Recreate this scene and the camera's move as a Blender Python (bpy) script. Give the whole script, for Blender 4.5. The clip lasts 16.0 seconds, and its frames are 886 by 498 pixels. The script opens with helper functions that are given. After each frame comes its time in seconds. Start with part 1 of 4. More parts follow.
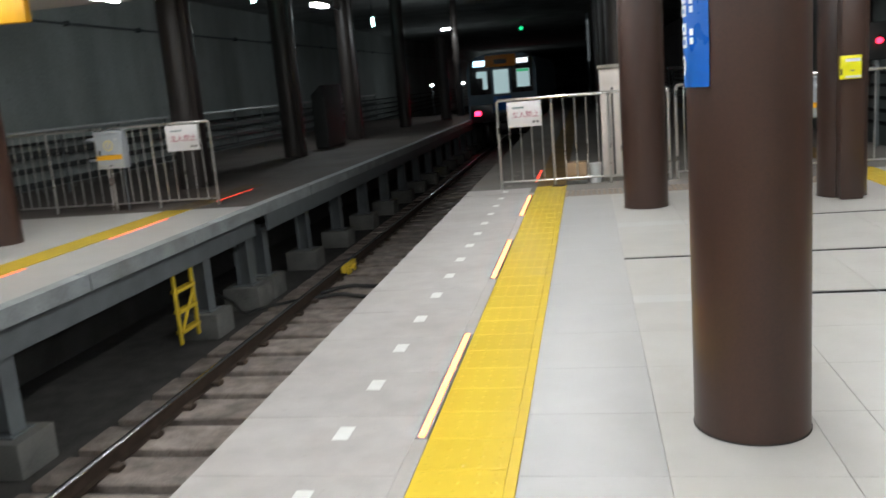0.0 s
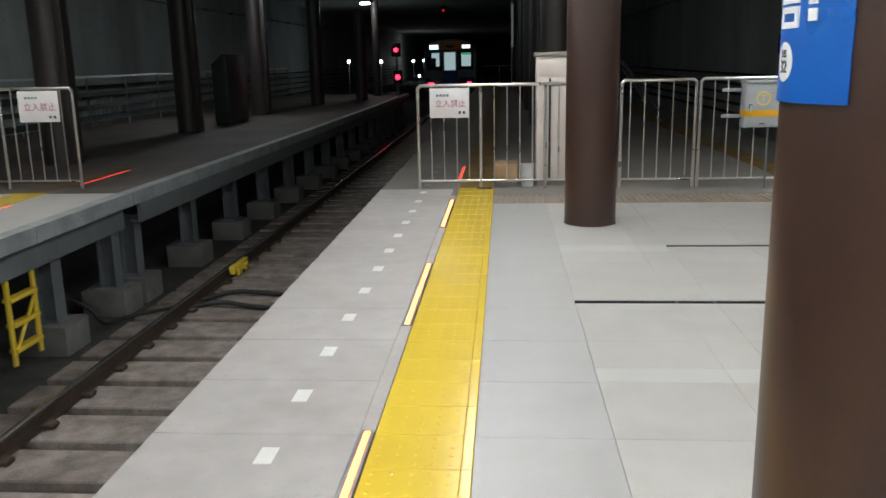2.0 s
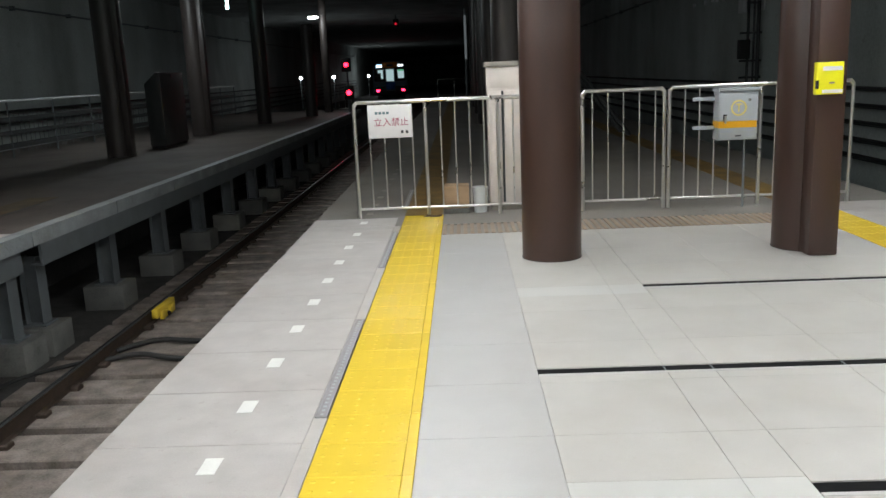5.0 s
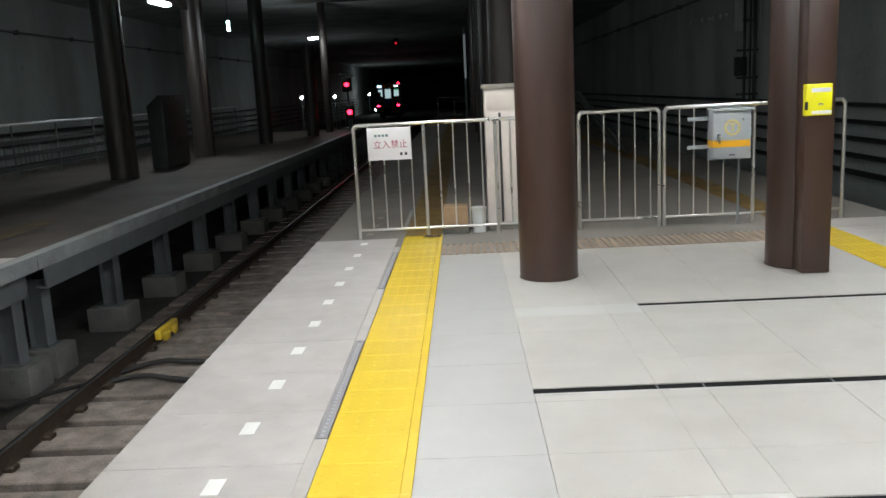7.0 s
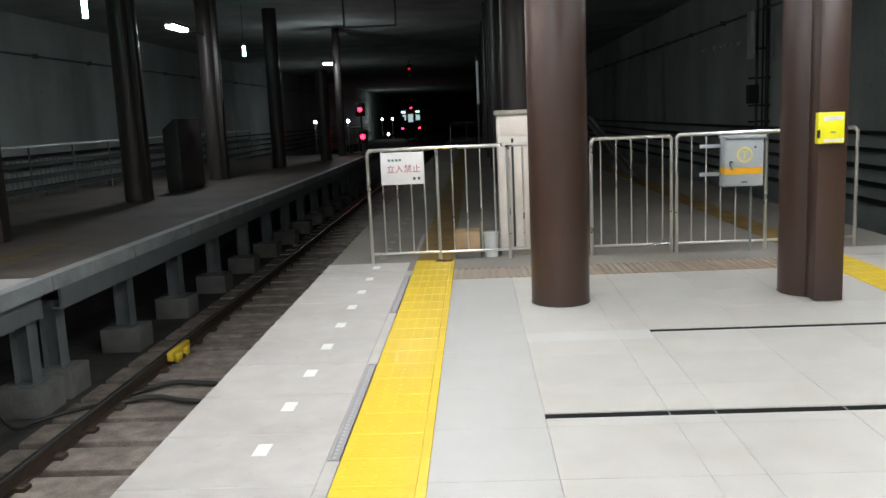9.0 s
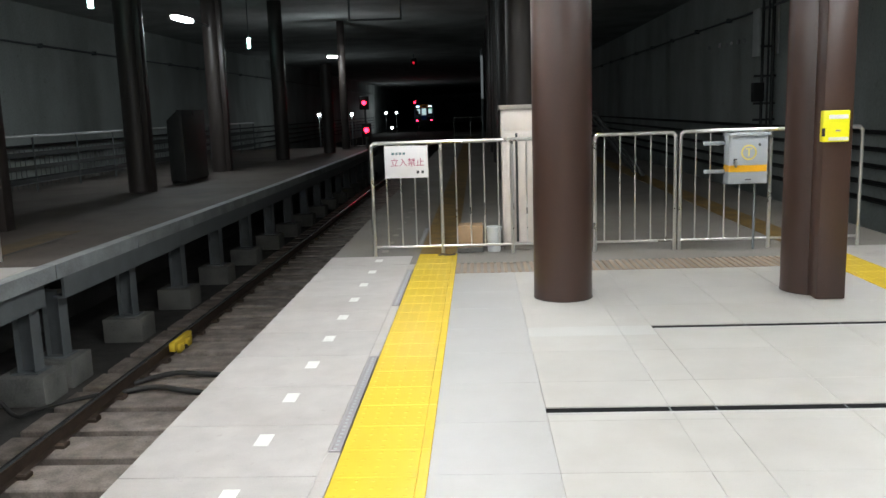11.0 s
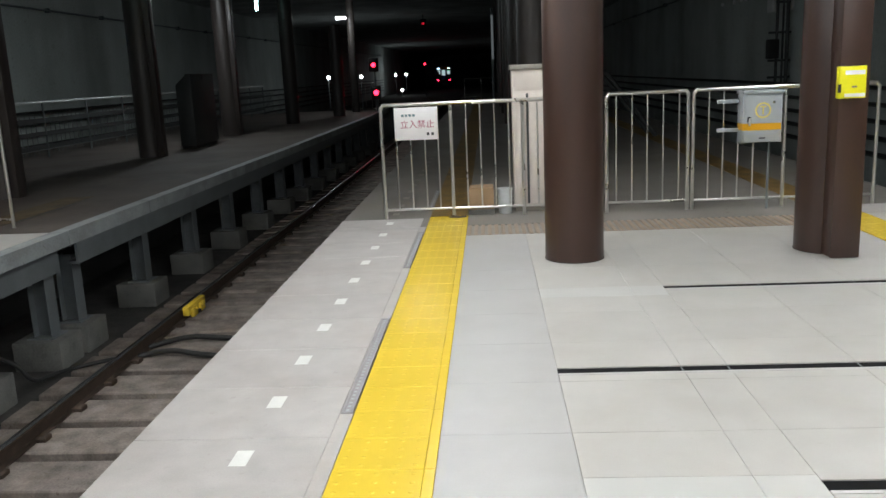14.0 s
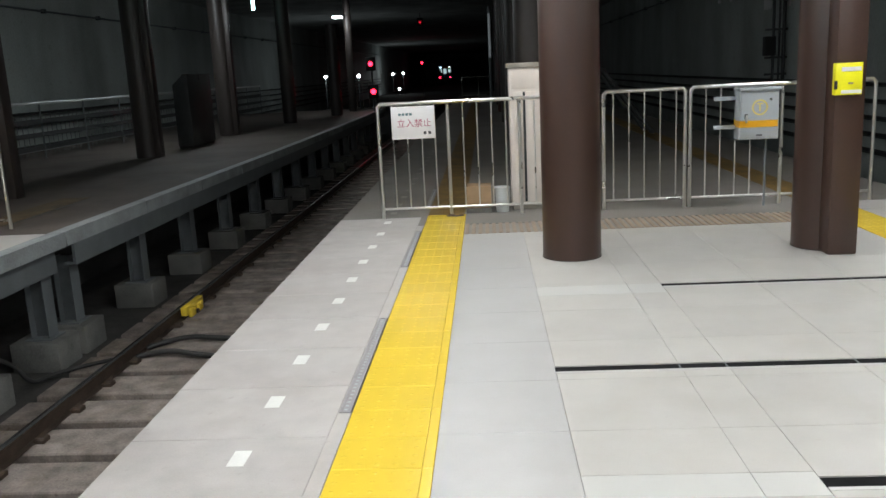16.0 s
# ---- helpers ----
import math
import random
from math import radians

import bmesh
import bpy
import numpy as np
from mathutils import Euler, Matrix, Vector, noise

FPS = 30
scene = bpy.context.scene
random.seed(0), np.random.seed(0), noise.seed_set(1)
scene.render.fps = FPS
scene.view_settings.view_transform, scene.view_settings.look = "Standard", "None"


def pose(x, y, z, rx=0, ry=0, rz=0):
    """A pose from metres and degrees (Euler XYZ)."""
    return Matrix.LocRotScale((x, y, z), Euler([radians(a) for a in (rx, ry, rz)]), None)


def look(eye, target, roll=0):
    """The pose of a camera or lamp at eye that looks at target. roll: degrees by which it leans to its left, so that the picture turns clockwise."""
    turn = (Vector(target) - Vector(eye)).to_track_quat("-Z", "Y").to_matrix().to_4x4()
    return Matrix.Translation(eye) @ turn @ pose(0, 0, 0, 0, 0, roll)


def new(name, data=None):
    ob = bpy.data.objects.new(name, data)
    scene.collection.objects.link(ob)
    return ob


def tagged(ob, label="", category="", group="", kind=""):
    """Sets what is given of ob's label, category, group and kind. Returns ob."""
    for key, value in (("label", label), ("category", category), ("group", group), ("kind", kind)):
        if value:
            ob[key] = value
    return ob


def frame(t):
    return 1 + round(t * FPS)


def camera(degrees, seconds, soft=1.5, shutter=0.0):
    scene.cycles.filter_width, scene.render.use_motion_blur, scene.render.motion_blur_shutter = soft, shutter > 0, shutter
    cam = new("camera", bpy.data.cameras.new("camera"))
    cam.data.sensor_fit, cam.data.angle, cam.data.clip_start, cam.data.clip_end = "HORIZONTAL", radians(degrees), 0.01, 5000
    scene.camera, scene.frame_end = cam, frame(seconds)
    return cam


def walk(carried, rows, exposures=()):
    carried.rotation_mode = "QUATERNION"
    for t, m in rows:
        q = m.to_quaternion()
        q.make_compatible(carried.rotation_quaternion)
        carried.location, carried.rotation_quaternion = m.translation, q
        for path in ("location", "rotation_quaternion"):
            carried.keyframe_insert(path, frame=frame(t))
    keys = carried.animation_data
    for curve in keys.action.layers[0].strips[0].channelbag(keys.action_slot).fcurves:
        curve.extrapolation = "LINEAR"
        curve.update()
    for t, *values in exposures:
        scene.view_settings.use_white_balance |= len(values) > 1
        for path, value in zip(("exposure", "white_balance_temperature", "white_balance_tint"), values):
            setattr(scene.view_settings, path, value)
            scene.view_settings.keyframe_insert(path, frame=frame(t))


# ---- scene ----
cam = camera(56.0, 16.0, shutter=0.5)
PATH = [
    (0, (0.774, -0.772, 1.496), (0.417, 1.158, 1.109), -4.8),
    (0.5, (0.723, -0.4, 1.488), (0.475, 1.553, 1.133), -5.8),
    (1, (0.64, 0.026, 1.497), (0.422, 1.979, 1.124), -3.2),
    (1.5, (0.572, 0.451, 1.467), (0.48, 2.401, 1.034), -4.2),
    (2, (0.567, 0.835, 1.506), (0.42, 2.779, 1.063), -1.1),
    (2.5, (0.569, 1.169, 1.474), (0.571, 3.132, 1.089), -3.0),
    (3, (0.645, 1.478, 1.491), (0.638, 3.444, 1.123), -4.1),
    (3.5, (0.638, 1.694, 1.479), (0.551, 3.651, 1.076), -1.7),
    (6, (0.696, 1.989, 1.517), (0.654, 3.945, 1.101), -2.8),
    (6.5, (0.694, 1.884, 1.537), (0.622, 3.844, 1.143), -2.6),
    (7, (0.708, 1.868, 1.54), (0.648, 3.831, 1.165), -2.9),
    (7.5, (0.688, 1.86, 1.53), (0.621, 3.826, 1.169), -2.8),
    (8, (0.696, 1.853, 1.532), (0.614, 3.821, 1.187), -2.8),
    (8.5, (0.698, 1.842, 1.537), (0.609, 3.81, 1.197), -2.5),
    (9, (0.698, 1.836, 1.544), (0.614, 3.81, 1.228), -2.5),
    (11.5, (0.692, 1.83, 1.534), (0.589, 3.798, 1.194), -1.4),
    (12, (0.698, 1.842, 1.531), (0.557, 3.802, 1.157), -1.7),
    (12.5, (0.7, 1.842, 1.531), (0.564, 3.798, 1.137), -2.0),
    (13, (0.7, 1.869, 1.53), (0.609, 3.825, 1.124), -2.0),
    (13.5, (0.692, 1.854, 1.524), (0.58, 3.809, 1.117), -2.1),
    (14, (0.698, 1.846, 1.529), (0.578, 3.799, 1.114), -2.5),
    (14.5, (0.694, 1.846, 1.53), (0.554, 3.797, 1.109), -2.6),
    (15, (0.702, 1.847, 1.527), (0.578, 3.8, 1.112), -2.6),
    (15.5, (0.696, 1.849, 1.527), (0.573, 3.801, 1.112), -2.6),
    (16, (0.704, 1.848, 1.529), (0.588, 3.8, 1.111), -2.8),
]
walk(cam, [(t, look(eye, target, roll)) for t, eye, target, roll in PATH],
     [(0, 0.05), (0.5, 0.09), (1.5, 0.06), (2, -0.06), (3, -0.04), (3.5, 0.1), (6, 0.2), (9, 0.40), (11.5, 0.45), (12.5, 0.24), (14.5, 0.17), (16, 0.20)])
scene.view_settings.exposure = 0.0

# ---- world and large lights ----
world = bpy.data.worlds.new("world")
scene.world = world
world.use_nodes = True
world.node_tree.nodes["Background"].inputs[0].default_value = (0.55, 0.65, 0.8, 1)
world.node_tree.nodes["Background"].inputs[1].default_value = 0.0


def area_lamp(name, x, y, z, sx, sy, watts, color=(0.955, 1.0, 1.02)):
    data = bpy.data.lights.new(name, "AREA")
    data.shape, data.size, data.size_y, data.energy, data.color = "RECTANGLE", sx, sy, watts, color
    ob = new(name, data)
    ob.matrix_world = pose(x, y, z)
    return ob


# the fluorescent rows over the two platforms, and the two lamps on the dark platform
area_lamp("tube_row_light", 0.32, 1.5, 3.04, 0.14, 19.0, 198)
area_lamp("tube_row_light", 4.1, 1.5, 3.04, 0.14, 19.0, 198)
area_lamp("tube_row_light", -5.15, 1.5, 2.98, 0.14, 19.0, 64)


def bare_lamp(name, x, y, z, watts, color=(0.88, 0.97, 1.0)):
    data = bpy.data.lights.new(name, "POINT")
    data.energy, data.color, data.shadow_soft_size = watts, color, 0.12
    new(name, data).matrix_world = pose(x, y, z)


# bare tubes on the arms shine all round
bare_lamp("bracket_lamp_light", -6.6, 22.9, 3.76, 52)
bare_lamp("bracket_lamp_light", -5.27, 37.0, 3.64, 36)
# the tunnel lamps further down the line
bare_lamp("tunnel_lamp_light", -10.26, 59.7, 1.5, 15)
bare_lamp("tunnel_lamp_light", -7.98, 59.7, 1.48, 15)
bare_lamp("tunnel_lamp_light", -11.3, 119.5, 1.45, 40)


# ---- materials ----
def mat(name, color, rough=0.5, metal=0.0, var=0.12, scale=6.0, fine=60.0, bump=0.15, tint=None, emit=0.0, random_tone=0.0, spec=0.5, coat=0.0, stretch=None, dirt=0.0, dirt_scale=1.1, dirt_color=(0.55, 0.5, 0.45), rough_var=0.13):
    """A surface with variation at two scales: stains of size 1/scale and grain of size 1/fine, and fine relief."""
    m = bpy.data.materials.new(name)
    m.use_nodes = True
    nt = m.node_tree
    n, l = nt.nodes, nt.links
    b = n["Principled BSDF"]
    b.inputs["Roughness"].default_value, b.inputs["Metallic"].default_value = rough, metal
    b.inputs["Specular IOR Level"].default_value = spec
    b.inputs["Coat Weight"].default_value = coat
    tc = n.new("ShaderNodeTexCoord")
    geo = n.new("ShaderNodeNewGeometry")
    big, small = n.new("ShaderNodeTexNoise"), n.new("ShaderNodeTexNoise")
    for t, s, d in ((big, scale, 5.0), (small, fine, 2.0)):
        t.inputs["Scale"].default_value, t.inputs["Detail"].default_value = s, d
        l.new(geo.outputs["Position"], t.inputs["Vector"])
    if stretch:
        vm = n.new("ShaderNodeVectorMath")
        vm.operation = "MULTIPLY"
        vm.inputs[1].default_value = stretch
        l.new(geo.outputs["Position"], vm.inputs[0])
        l.new(vm.outputs[0], big.inputs["Vector"])
    mixf = n.new("ShaderNodeMath")
    mixf.operation = "MULTIPLY_ADD"
    l.new(small.outputs[0], mixf.inputs[0])
    mixf.inputs[1].default_value = 0.45
    l.new(big.outputs[0], mixf.inputs[2])
    ramp = n.new("ShaderNodeValToRGB")
    ramp.color_ramp.elements[0].position, ramp.color_ramp.elements[1].position = 0.45, 1.0
    dark = tint or tuple(c * (1 - 2.2 * var) for c in color)
    light = tuple(min(1, c * (1 + var)) for c in color)
    ramp.color_ramp.elements[0].color, ramp.color_ramp.elements[1].color = (*dark, 1), (*light, 1)
    l.new(mixf.outputs[0], ramp.inputs[0])
    out = ramp.outputs[0]
    if dirt:
        grime, flecks = n.new("ShaderNodeTexNoise"), n.new("ShaderNodeTexNoise")
        for t, sc, d in ((grime, dirt_scale, 6.0), (flecks, dirt_scale * 11, 3.0)):
            t.inputs["Scale"].default_value, t.inputs["Detail"].default_value, t.inputs["Roughness"].default_value = sc, d, 0.62
            l.new(geo.outputs["Position"], t.inputs["Vector"])
        r1, r2 = n.new("ShaderNodeMapRange"), n.new("ShaderNodeMapRange")
        r1.inputs["From Min"].default_value, r1.inputs["From Max"].default_value, r1.inputs["To Max"].default_value = 0.45, 0.72, dirt
        r2.inputs["From Min"].default_value, r2.inputs["From Max"].default_value, r2.inputs["To Max"].default_value = 0.62, 0.72, dirt
        l.new(grime.outputs[0], r1.inputs["Value"])
        l.new(flecks.outputs[0], r2.inputs["Value"])
        mx = n.new("ShaderNodeMath")
        mx.operation = "MAXIMUM"
        l.new(r1.outputs[0], mx.inputs[0])
        l.new(r2.outputs[0], mx.inputs[1])
        mul = n.new("ShaderNodeMix")
        mul.data_type, mul.blend_type = "RGBA", "MULTIPLY"
        l.new(mx.outputs[0], mul.inputs["Factor"])
        l.new(out, mul.inputs["A"])
        mul.inputs["B"].default_value = (*dirt_color, 1)
        out = mul.outputs["Result"]
    if random_tone:
        info = n.new("ShaderNodeObjectInfo")
        k = n.new("ShaderNodeMapRange")
        k.inputs["To Min"].default_value, k.inputs["To Max"].default_value = 1 - random_tone, 1 + random_tone
        l.new(info.outputs["Random"], k.inputs["Value"])
        hsv = n.new("ShaderNodeHueSaturation")
        l.new(k.outputs[0], hsv.inputs["Value"])
        l.new(out, hsv.inputs["Color"])
        out = hsv.outputs[0]
    l.new(out, b.inputs["Base Color"])
    rr = n.new("ShaderNodeMapRange")
    rr.inputs["To Min"].default_value, rr.inputs["To Max"].default_value = max(0.03, rough - rough_var), min(1, rough + rough_var)
    l.new(big.outputs[0], rr.inputs["Value"])
    l.new(rr.outputs[0], b.inputs["Roughness"])
    if bump:
        bp = n.new("ShaderNodeBump")
        bp.inputs["Strength"].default_value, bp.inputs["Distance"].default_value = bump, 0.01
        l.new(mixf.outputs[0], bp.inputs["Height"])
        l.new(bp.outputs[0], b.inputs["Normal"])
    if emit:
        b.inputs["Emission Color"].default_value = (*color, 1)
        b.inputs["Emission Strength"].default_value = emit
    return m


def glow(name, color, strength):
    m = bpy.data.materials.new(name)
    m.use_nodes = True
    b = m.node_tree.nodes["Principled BSDF"]
    b.inputs["Base Color"].default_value = (*[0.5 * c for c in color], 1)
    b.inputs["Emission Color"].default_value, b.inputs["Emission Strength"].default_value = (*color, 1), strength
    return m


SLAB_GREY = mat("grey_walkway_slab", (0.445, 0.438, 0.43), 0.40, var=0.05, scale=3.0, fine=170, bump=0.02, random_tone=0.025, dirt=0.15, dirt_scale=2.3, dirt_color=(0.68, 0.63, 0.56))
SLAB = mat("platform_slab", (0.50, 0.484, 0.458), 0.37, var=0.05, scale=3.0, fine=170, bump=0.02, random_tone=0.025, rough_var=0.06, dirt=0.17, dirt_scale=2.3, dirt_color=(0.70, 0.63, 0.54))
SLAB_PALE = mat("pale_slab", (0.545, 0.54, 0.52), 0.40, var=0.05, scale=3.0, fine=220, bump=0.04, random_tone=0.02)
EDGE_SLAB = mat("edge_slab", (0.46, 0.436, 0.42), 0.5, var=0.07, scale=6.0, fine=140, bump=0.05, random_tone=0.04, dirt=0.3, dirt_scale=1.6, dirt_color=(0.62, 0.54, 0.5))
GROUT = mat("grout", (0.42, 0.41, 0.40), 0.9, var=0.2, scale=4, fine=90)
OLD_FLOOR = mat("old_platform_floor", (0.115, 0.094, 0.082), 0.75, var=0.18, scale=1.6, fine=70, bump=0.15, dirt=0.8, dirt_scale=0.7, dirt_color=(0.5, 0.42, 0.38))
YELLOW = mat("yellow_tactile", (0.80, 0.57, 0.055), 0.20, rough_var=0.03, var=0.025, scale=5, fine=120, bump=0.01, random_tone=0.04)
# dirty yellow, also darkened for the light falling off past the fence
YELLOW_WORN_DIM = mat("worn_dimmed_yellow", (0.29, 0.18, 0.055), 0.6, var=0.25, scale=3, fine=60, bump=0.1, dirt=0.8, dirt_scale=1.2, dirt_color=(0.45, 0.5, 0.6))
YELLOW_GONE = mat("worn_off_yellow", (0.16, 0.11, 0.055), 0.75, var=0.3, scale=4, fine=60, bump=0.1, dirt=1.0, dirt_scale=1.5, dirt_color=(0.6, 0.7, 0.9))
WHITE_MARK = mat("white_mark", (0.80, 0.80, 0.77), 0.5, var=0.05, scale=8, fine=120, bump=0.02)
SLOT_SHADE = mat("slot_shade_black", (0.012, 0.012, 0.013), 0.9, var=0.2, scale=8, fine=100, spec=0.1)
GRATING = mat("brown_grating", (0.34, 0.255, 0.185), 0.55, var=0.15, scale=5, fine=80, random_tone=0.1)
DUSTY_FLOOR = mat("dusty_platform_floor", (0.25, 0.232, 0.212), 0.7, var=0.15, scale=1.6, fine=70, bump=0.12, dirt=0.6, dirt_scale=0.8)
BROWN = mat("brown_paint", (0.048, 0.0218, 0.0145), 0.34, var=0.22, scale=5.0, fine=90, bump=0.02, tint=(0.031, 0.0175, 0.014), stretch=(1.0, 1.0, 0.06))
BROWN_OLD = mat("dark_brown_paint", (0.042, 0.034, 0.031), 0.42, var=0.2, scale=4.0, fine=70, bump=0.03, stretch=(1.0, 1.0, 0.06))
STEEL = mat("brushed_steel", (0.66, 0.65, 0.62), 0.3, 1.0, var=0.02, scale=3, fine=60, bump=0.0)
LED_GREY = mat("light_strip_housing", (0.31, 0.295, 0.305), 0.5, var=0.08, scale=6, fine=80, bump=0.02)
# darker copy of the housing colour, for the opposite strip past the fence
LED_DULL = mat("dark_strip_housing", (0.10, 0.092, 0.085), 0.7, var=0.12, scale=6, fine=80, bump=0.03)
GREY_STEEL = mat("grey_painted_steel", (0.145, 0.16, 0.168), 0.5, var=0.12, scale=4, fine=60, bump=0.06)
BAND = mat("pale_edge_beam", (0.34, 0.365, 0.375), 0.6, var=0.14, scale=3, fine=50, bump=0.1, random_tone=0.06, dirt=0.6, dirt_scale=1.8)
CONC = mat("footing_concrete", (0.19, 0.19, 0.178), 0.85, var=0.2, scale=4, fine=60, bump=0.25, dirt=0.6, dirt_scale=2.0)
BED = mat("track_bed", (0.065, 0.062, 0.058), 0.9, var=0.25, scale=4, fine=40, bump=0.5)
TIE = mat("sleeper", (0.29, 0.245, 0.22), 0.85, var=0.25, scale=5, fine=50, bump=0.3, random_tone=0.15, dirt=0.8, dirt_scale=2.2)
# near-black concrete: the shade beneath the opposite platform is in this colour
UNDER_SHADE = mat("shaded_concrete", (0.06, 0.06, 0.057), 0.9, var=0.25, scale=2, fine=40, bump=0.2)
RUST = mat("rusty_rail", (0.085, 0.06, 0.045), 0.6, 0.4, var=0.25, scale=8, fine=90, bump=0.1)
RAILTOP = mat("polished_railhead", (0.62, 0.62, 0.63), 0.24, 1.0, var=0.06, scale=6, fine=120, bump=0.0, rough_var=0.03)
BLACK = mat("black_rubber", (0.02, 0.02, 0.02), 0.6, var=0.2, scale=10, fine=90)
WALL = mat("tunnel_concrete", (0.47, 0.52, 0.505), 0.62, var=0.16, scale=0.6, fine=14, bump=0.10, stretch=(1.0, 1.0, 0.3), dirt=0.45, dirt_scale=0.35)
ROOF = mat("tunnel_ceiling", (0.50, 0.53, 0.52), 0.9, var=0.2, scale=0.6, fine=14, bump=0.15)
CEIL = mat("platform_ceiling", (0.62, 0.57, 0.54), 0.7, var=0.05, scale=2, fine=50, bump=0.02)
BEIGE = mat("beige_enamel", (0.68, 0.62, 0.57), 0.45, var=0.05, scale=4, fine=90, bump=0.02)
BEIGE_DARK = mat("weathered_cap", (0.30, 0.275, 0.24), 0.6, var=0.12, scale=5, fine=80, bump=0.05)
CARD = mat("cardboard", (0.40, 0.27, 0.16), 0.85, var=0.1, scale=6, fine=120, bump=0.05)
PLASTIC = mat("white_plastic", (0.62, 0.64, 0.64), 0.4, var=0.05, scale=6, fine=90, bump=0.02)
BOXGREY = mat("grey_enamel", (0.40, 0.43, 0.46), 0.4, var=0.05, scale=4, fine=90, bump=0.02)
ORANGE = mat("orange_tape", (0.80, 0.40, 0.01), 0.45, var=0.04, scale=6, fine=90, bump=0.01)
PALE_YELLOW = mat("pale_yellow_print", (0.75, 0.62, 0.16), 0.5, var=0.03, scale=6, fine=90, bump=0.0)
LEMON = mat("lemon_yellow_enamel", (0.88, 0.83, 0.01), 0.4, var=0.04, scale=6, fine=90, bump=0.02)
PAPER = mat("white_board", (0.78, 0.77, 0.78), 0.4, var=0.03, scale=5, fine=90, bump=0.0)
PINK = mat("red_print", (0.42, 0.06, 0.14), 0.5, var=0.05, scale=10, fine=90, bump=0.0)
GREEN_PRINT = mat("teal_print", (0.12, 0.22, 0.24), 0.5, var=0.05, scale=10, fine=90, bump=0.0)
DARK_PRINT = mat("dark_print", (0.06, 0.06, 0.07), 0.5, var=0.05, scale=10, fine=90, bump=0.0)
BLUE = mat("blue_enamel", (0.005, 0.112, 0.49), 0.3, var=0.04, scale=4, fine=90, bump=0.0)
WHITE_PRINT = mat("white_print", (0.82, 0.84, 0.86), 0.4, var=0.03, scale=10, fine=90, bump=0.0)
DARKBOX = mat("dark_cabinet", (0.045, 0.05, 0.05), 0.5, var=0.15, scale=3, fine=60, bump=0.04)
TRAIN_BODY = mat("train_body", (0.09, 0.16, 0.23), 0.35, var=0.05, scale=3, fine=60, bump=0.0)
TRAIN_ORANGE = mat("train_orange", (0.85, 0.30, 0.03), 0.4, var=0.05, scale=3, fine=60, bump=0.0)
TRAIN_BLACK = mat("train_black", (0.02, 0.022, 0.025), 0.3, var=0.05, scale=3, fine=60, bump=0.0)
TUBE = glow("fluorescent_tube", (0.955, 1.0, 1.01), 44)
COOL = glow("cool_lamp", (0.9, 0.97, 1.0), 55)
AQUA = glow("emergency_tube", (0.55, 1.0, 0.95), 9)
FARLAMP = glow("distant_lamp", (0.92, 0.97, 1.0), 8)
REDLAMP = glow("red_signal", (1.0, 0.012, 0.035), 11)
REDFAINT = glow("faint_red", (1.0, 0.02, 0.05), 0.5)
GREENLAMP = glow("green_signal", (0.02, 1.0, 0.35), 1.2)
WINDOW_GREEN = glow("window_green", (0.05, 0.6, 0.25), 0.5)
REDDIM = glow("red_tail", (1.0, 0.02, 0.07), 9)
LEDHOT = glow("led_lit", (1.0, 0.20, 0.04), 12)
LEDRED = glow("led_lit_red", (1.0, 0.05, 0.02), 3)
LEDORANGE = glow("led_lit_orange", (1.0, 0.10, 0.02), 5)
# faint emission in place of lamplight falling on the far pole
POLE_LIGHT = glow("pole_lamplight", (0.75, 0.85, 0.9), 0.09)
LITWIN = glow("lit_interior", (0.62, 0.85, 0.88), 0.5)
SIGNBLUE = glow("lit_sign_blue", (0.45, 0.75, 1.0), 3.2)
SIGNWHITE = glow("lit_sign_white", (0.85, 0.95, 1.0), 2.0)


# ---- shape helpers ----
def box(bm, x0, x1, y0, y1, z0, z1, bevel=0.0, seg=2):
    made = bmesh.ops.create_cube(bm, size=1.0, matrix=Matrix.LocRotScale(((x0 + x1) / 2, (y0 + y1) / 2, (z0 + z1) / 2), None, (abs(x1 - x0), abs(y1 - y0), abs(z1 - z0))))
    if bevel:
        edges = list({e for v in made["verts"] for e in v.link_edges})
        bmesh.ops.bevel(bm, geom=edges, offset=bevel, segments=seg, affect="EDGES", profile=0.5)
    return bm


def rod(bm, a, b, r, seg=12, r2=None):
    a, b = Vector(a), Vector(b)
    q = (b - a).to_track_quat("Z", "Y")
    bmesh.ops.create_cone(bm, cap_ends=True, segments=seg, radius1=r, radius2=r if r2 is None else r2, depth=(b - a).length,
                          matrix=Matrix.LocRotScale((a + b) / 2, q, None))
    return bm


def ball(bm, c, r, seg=10):
    bmesh.ops.create_uvsphere(bm, u_segments=seg, v_segments=max(5, seg // 2), radius=r, matrix=Matrix.Translation(c))
    return bm


def pipe(bm, points, r, seg=10):
    for a, b in zip(points, points[1:]):
        rod(bm, a, b, r, seg)
    for p in points[1:-1]:
        ball(bm, p, r * 1.0, seg)
    return bm


def smooth(me, angle=40):
    for p in me.polygons:
        p.use_smooth = True
    me.set_sharp_from_angle(angle=radians(angle))


def thing(name, x, y, z, label, category, group="", kind=""):
    ob = new(name)
    ob.empty_display_size = 0.1
    ob.location = (x, y, z)
    return tagged(ob, label, category, group, kind)


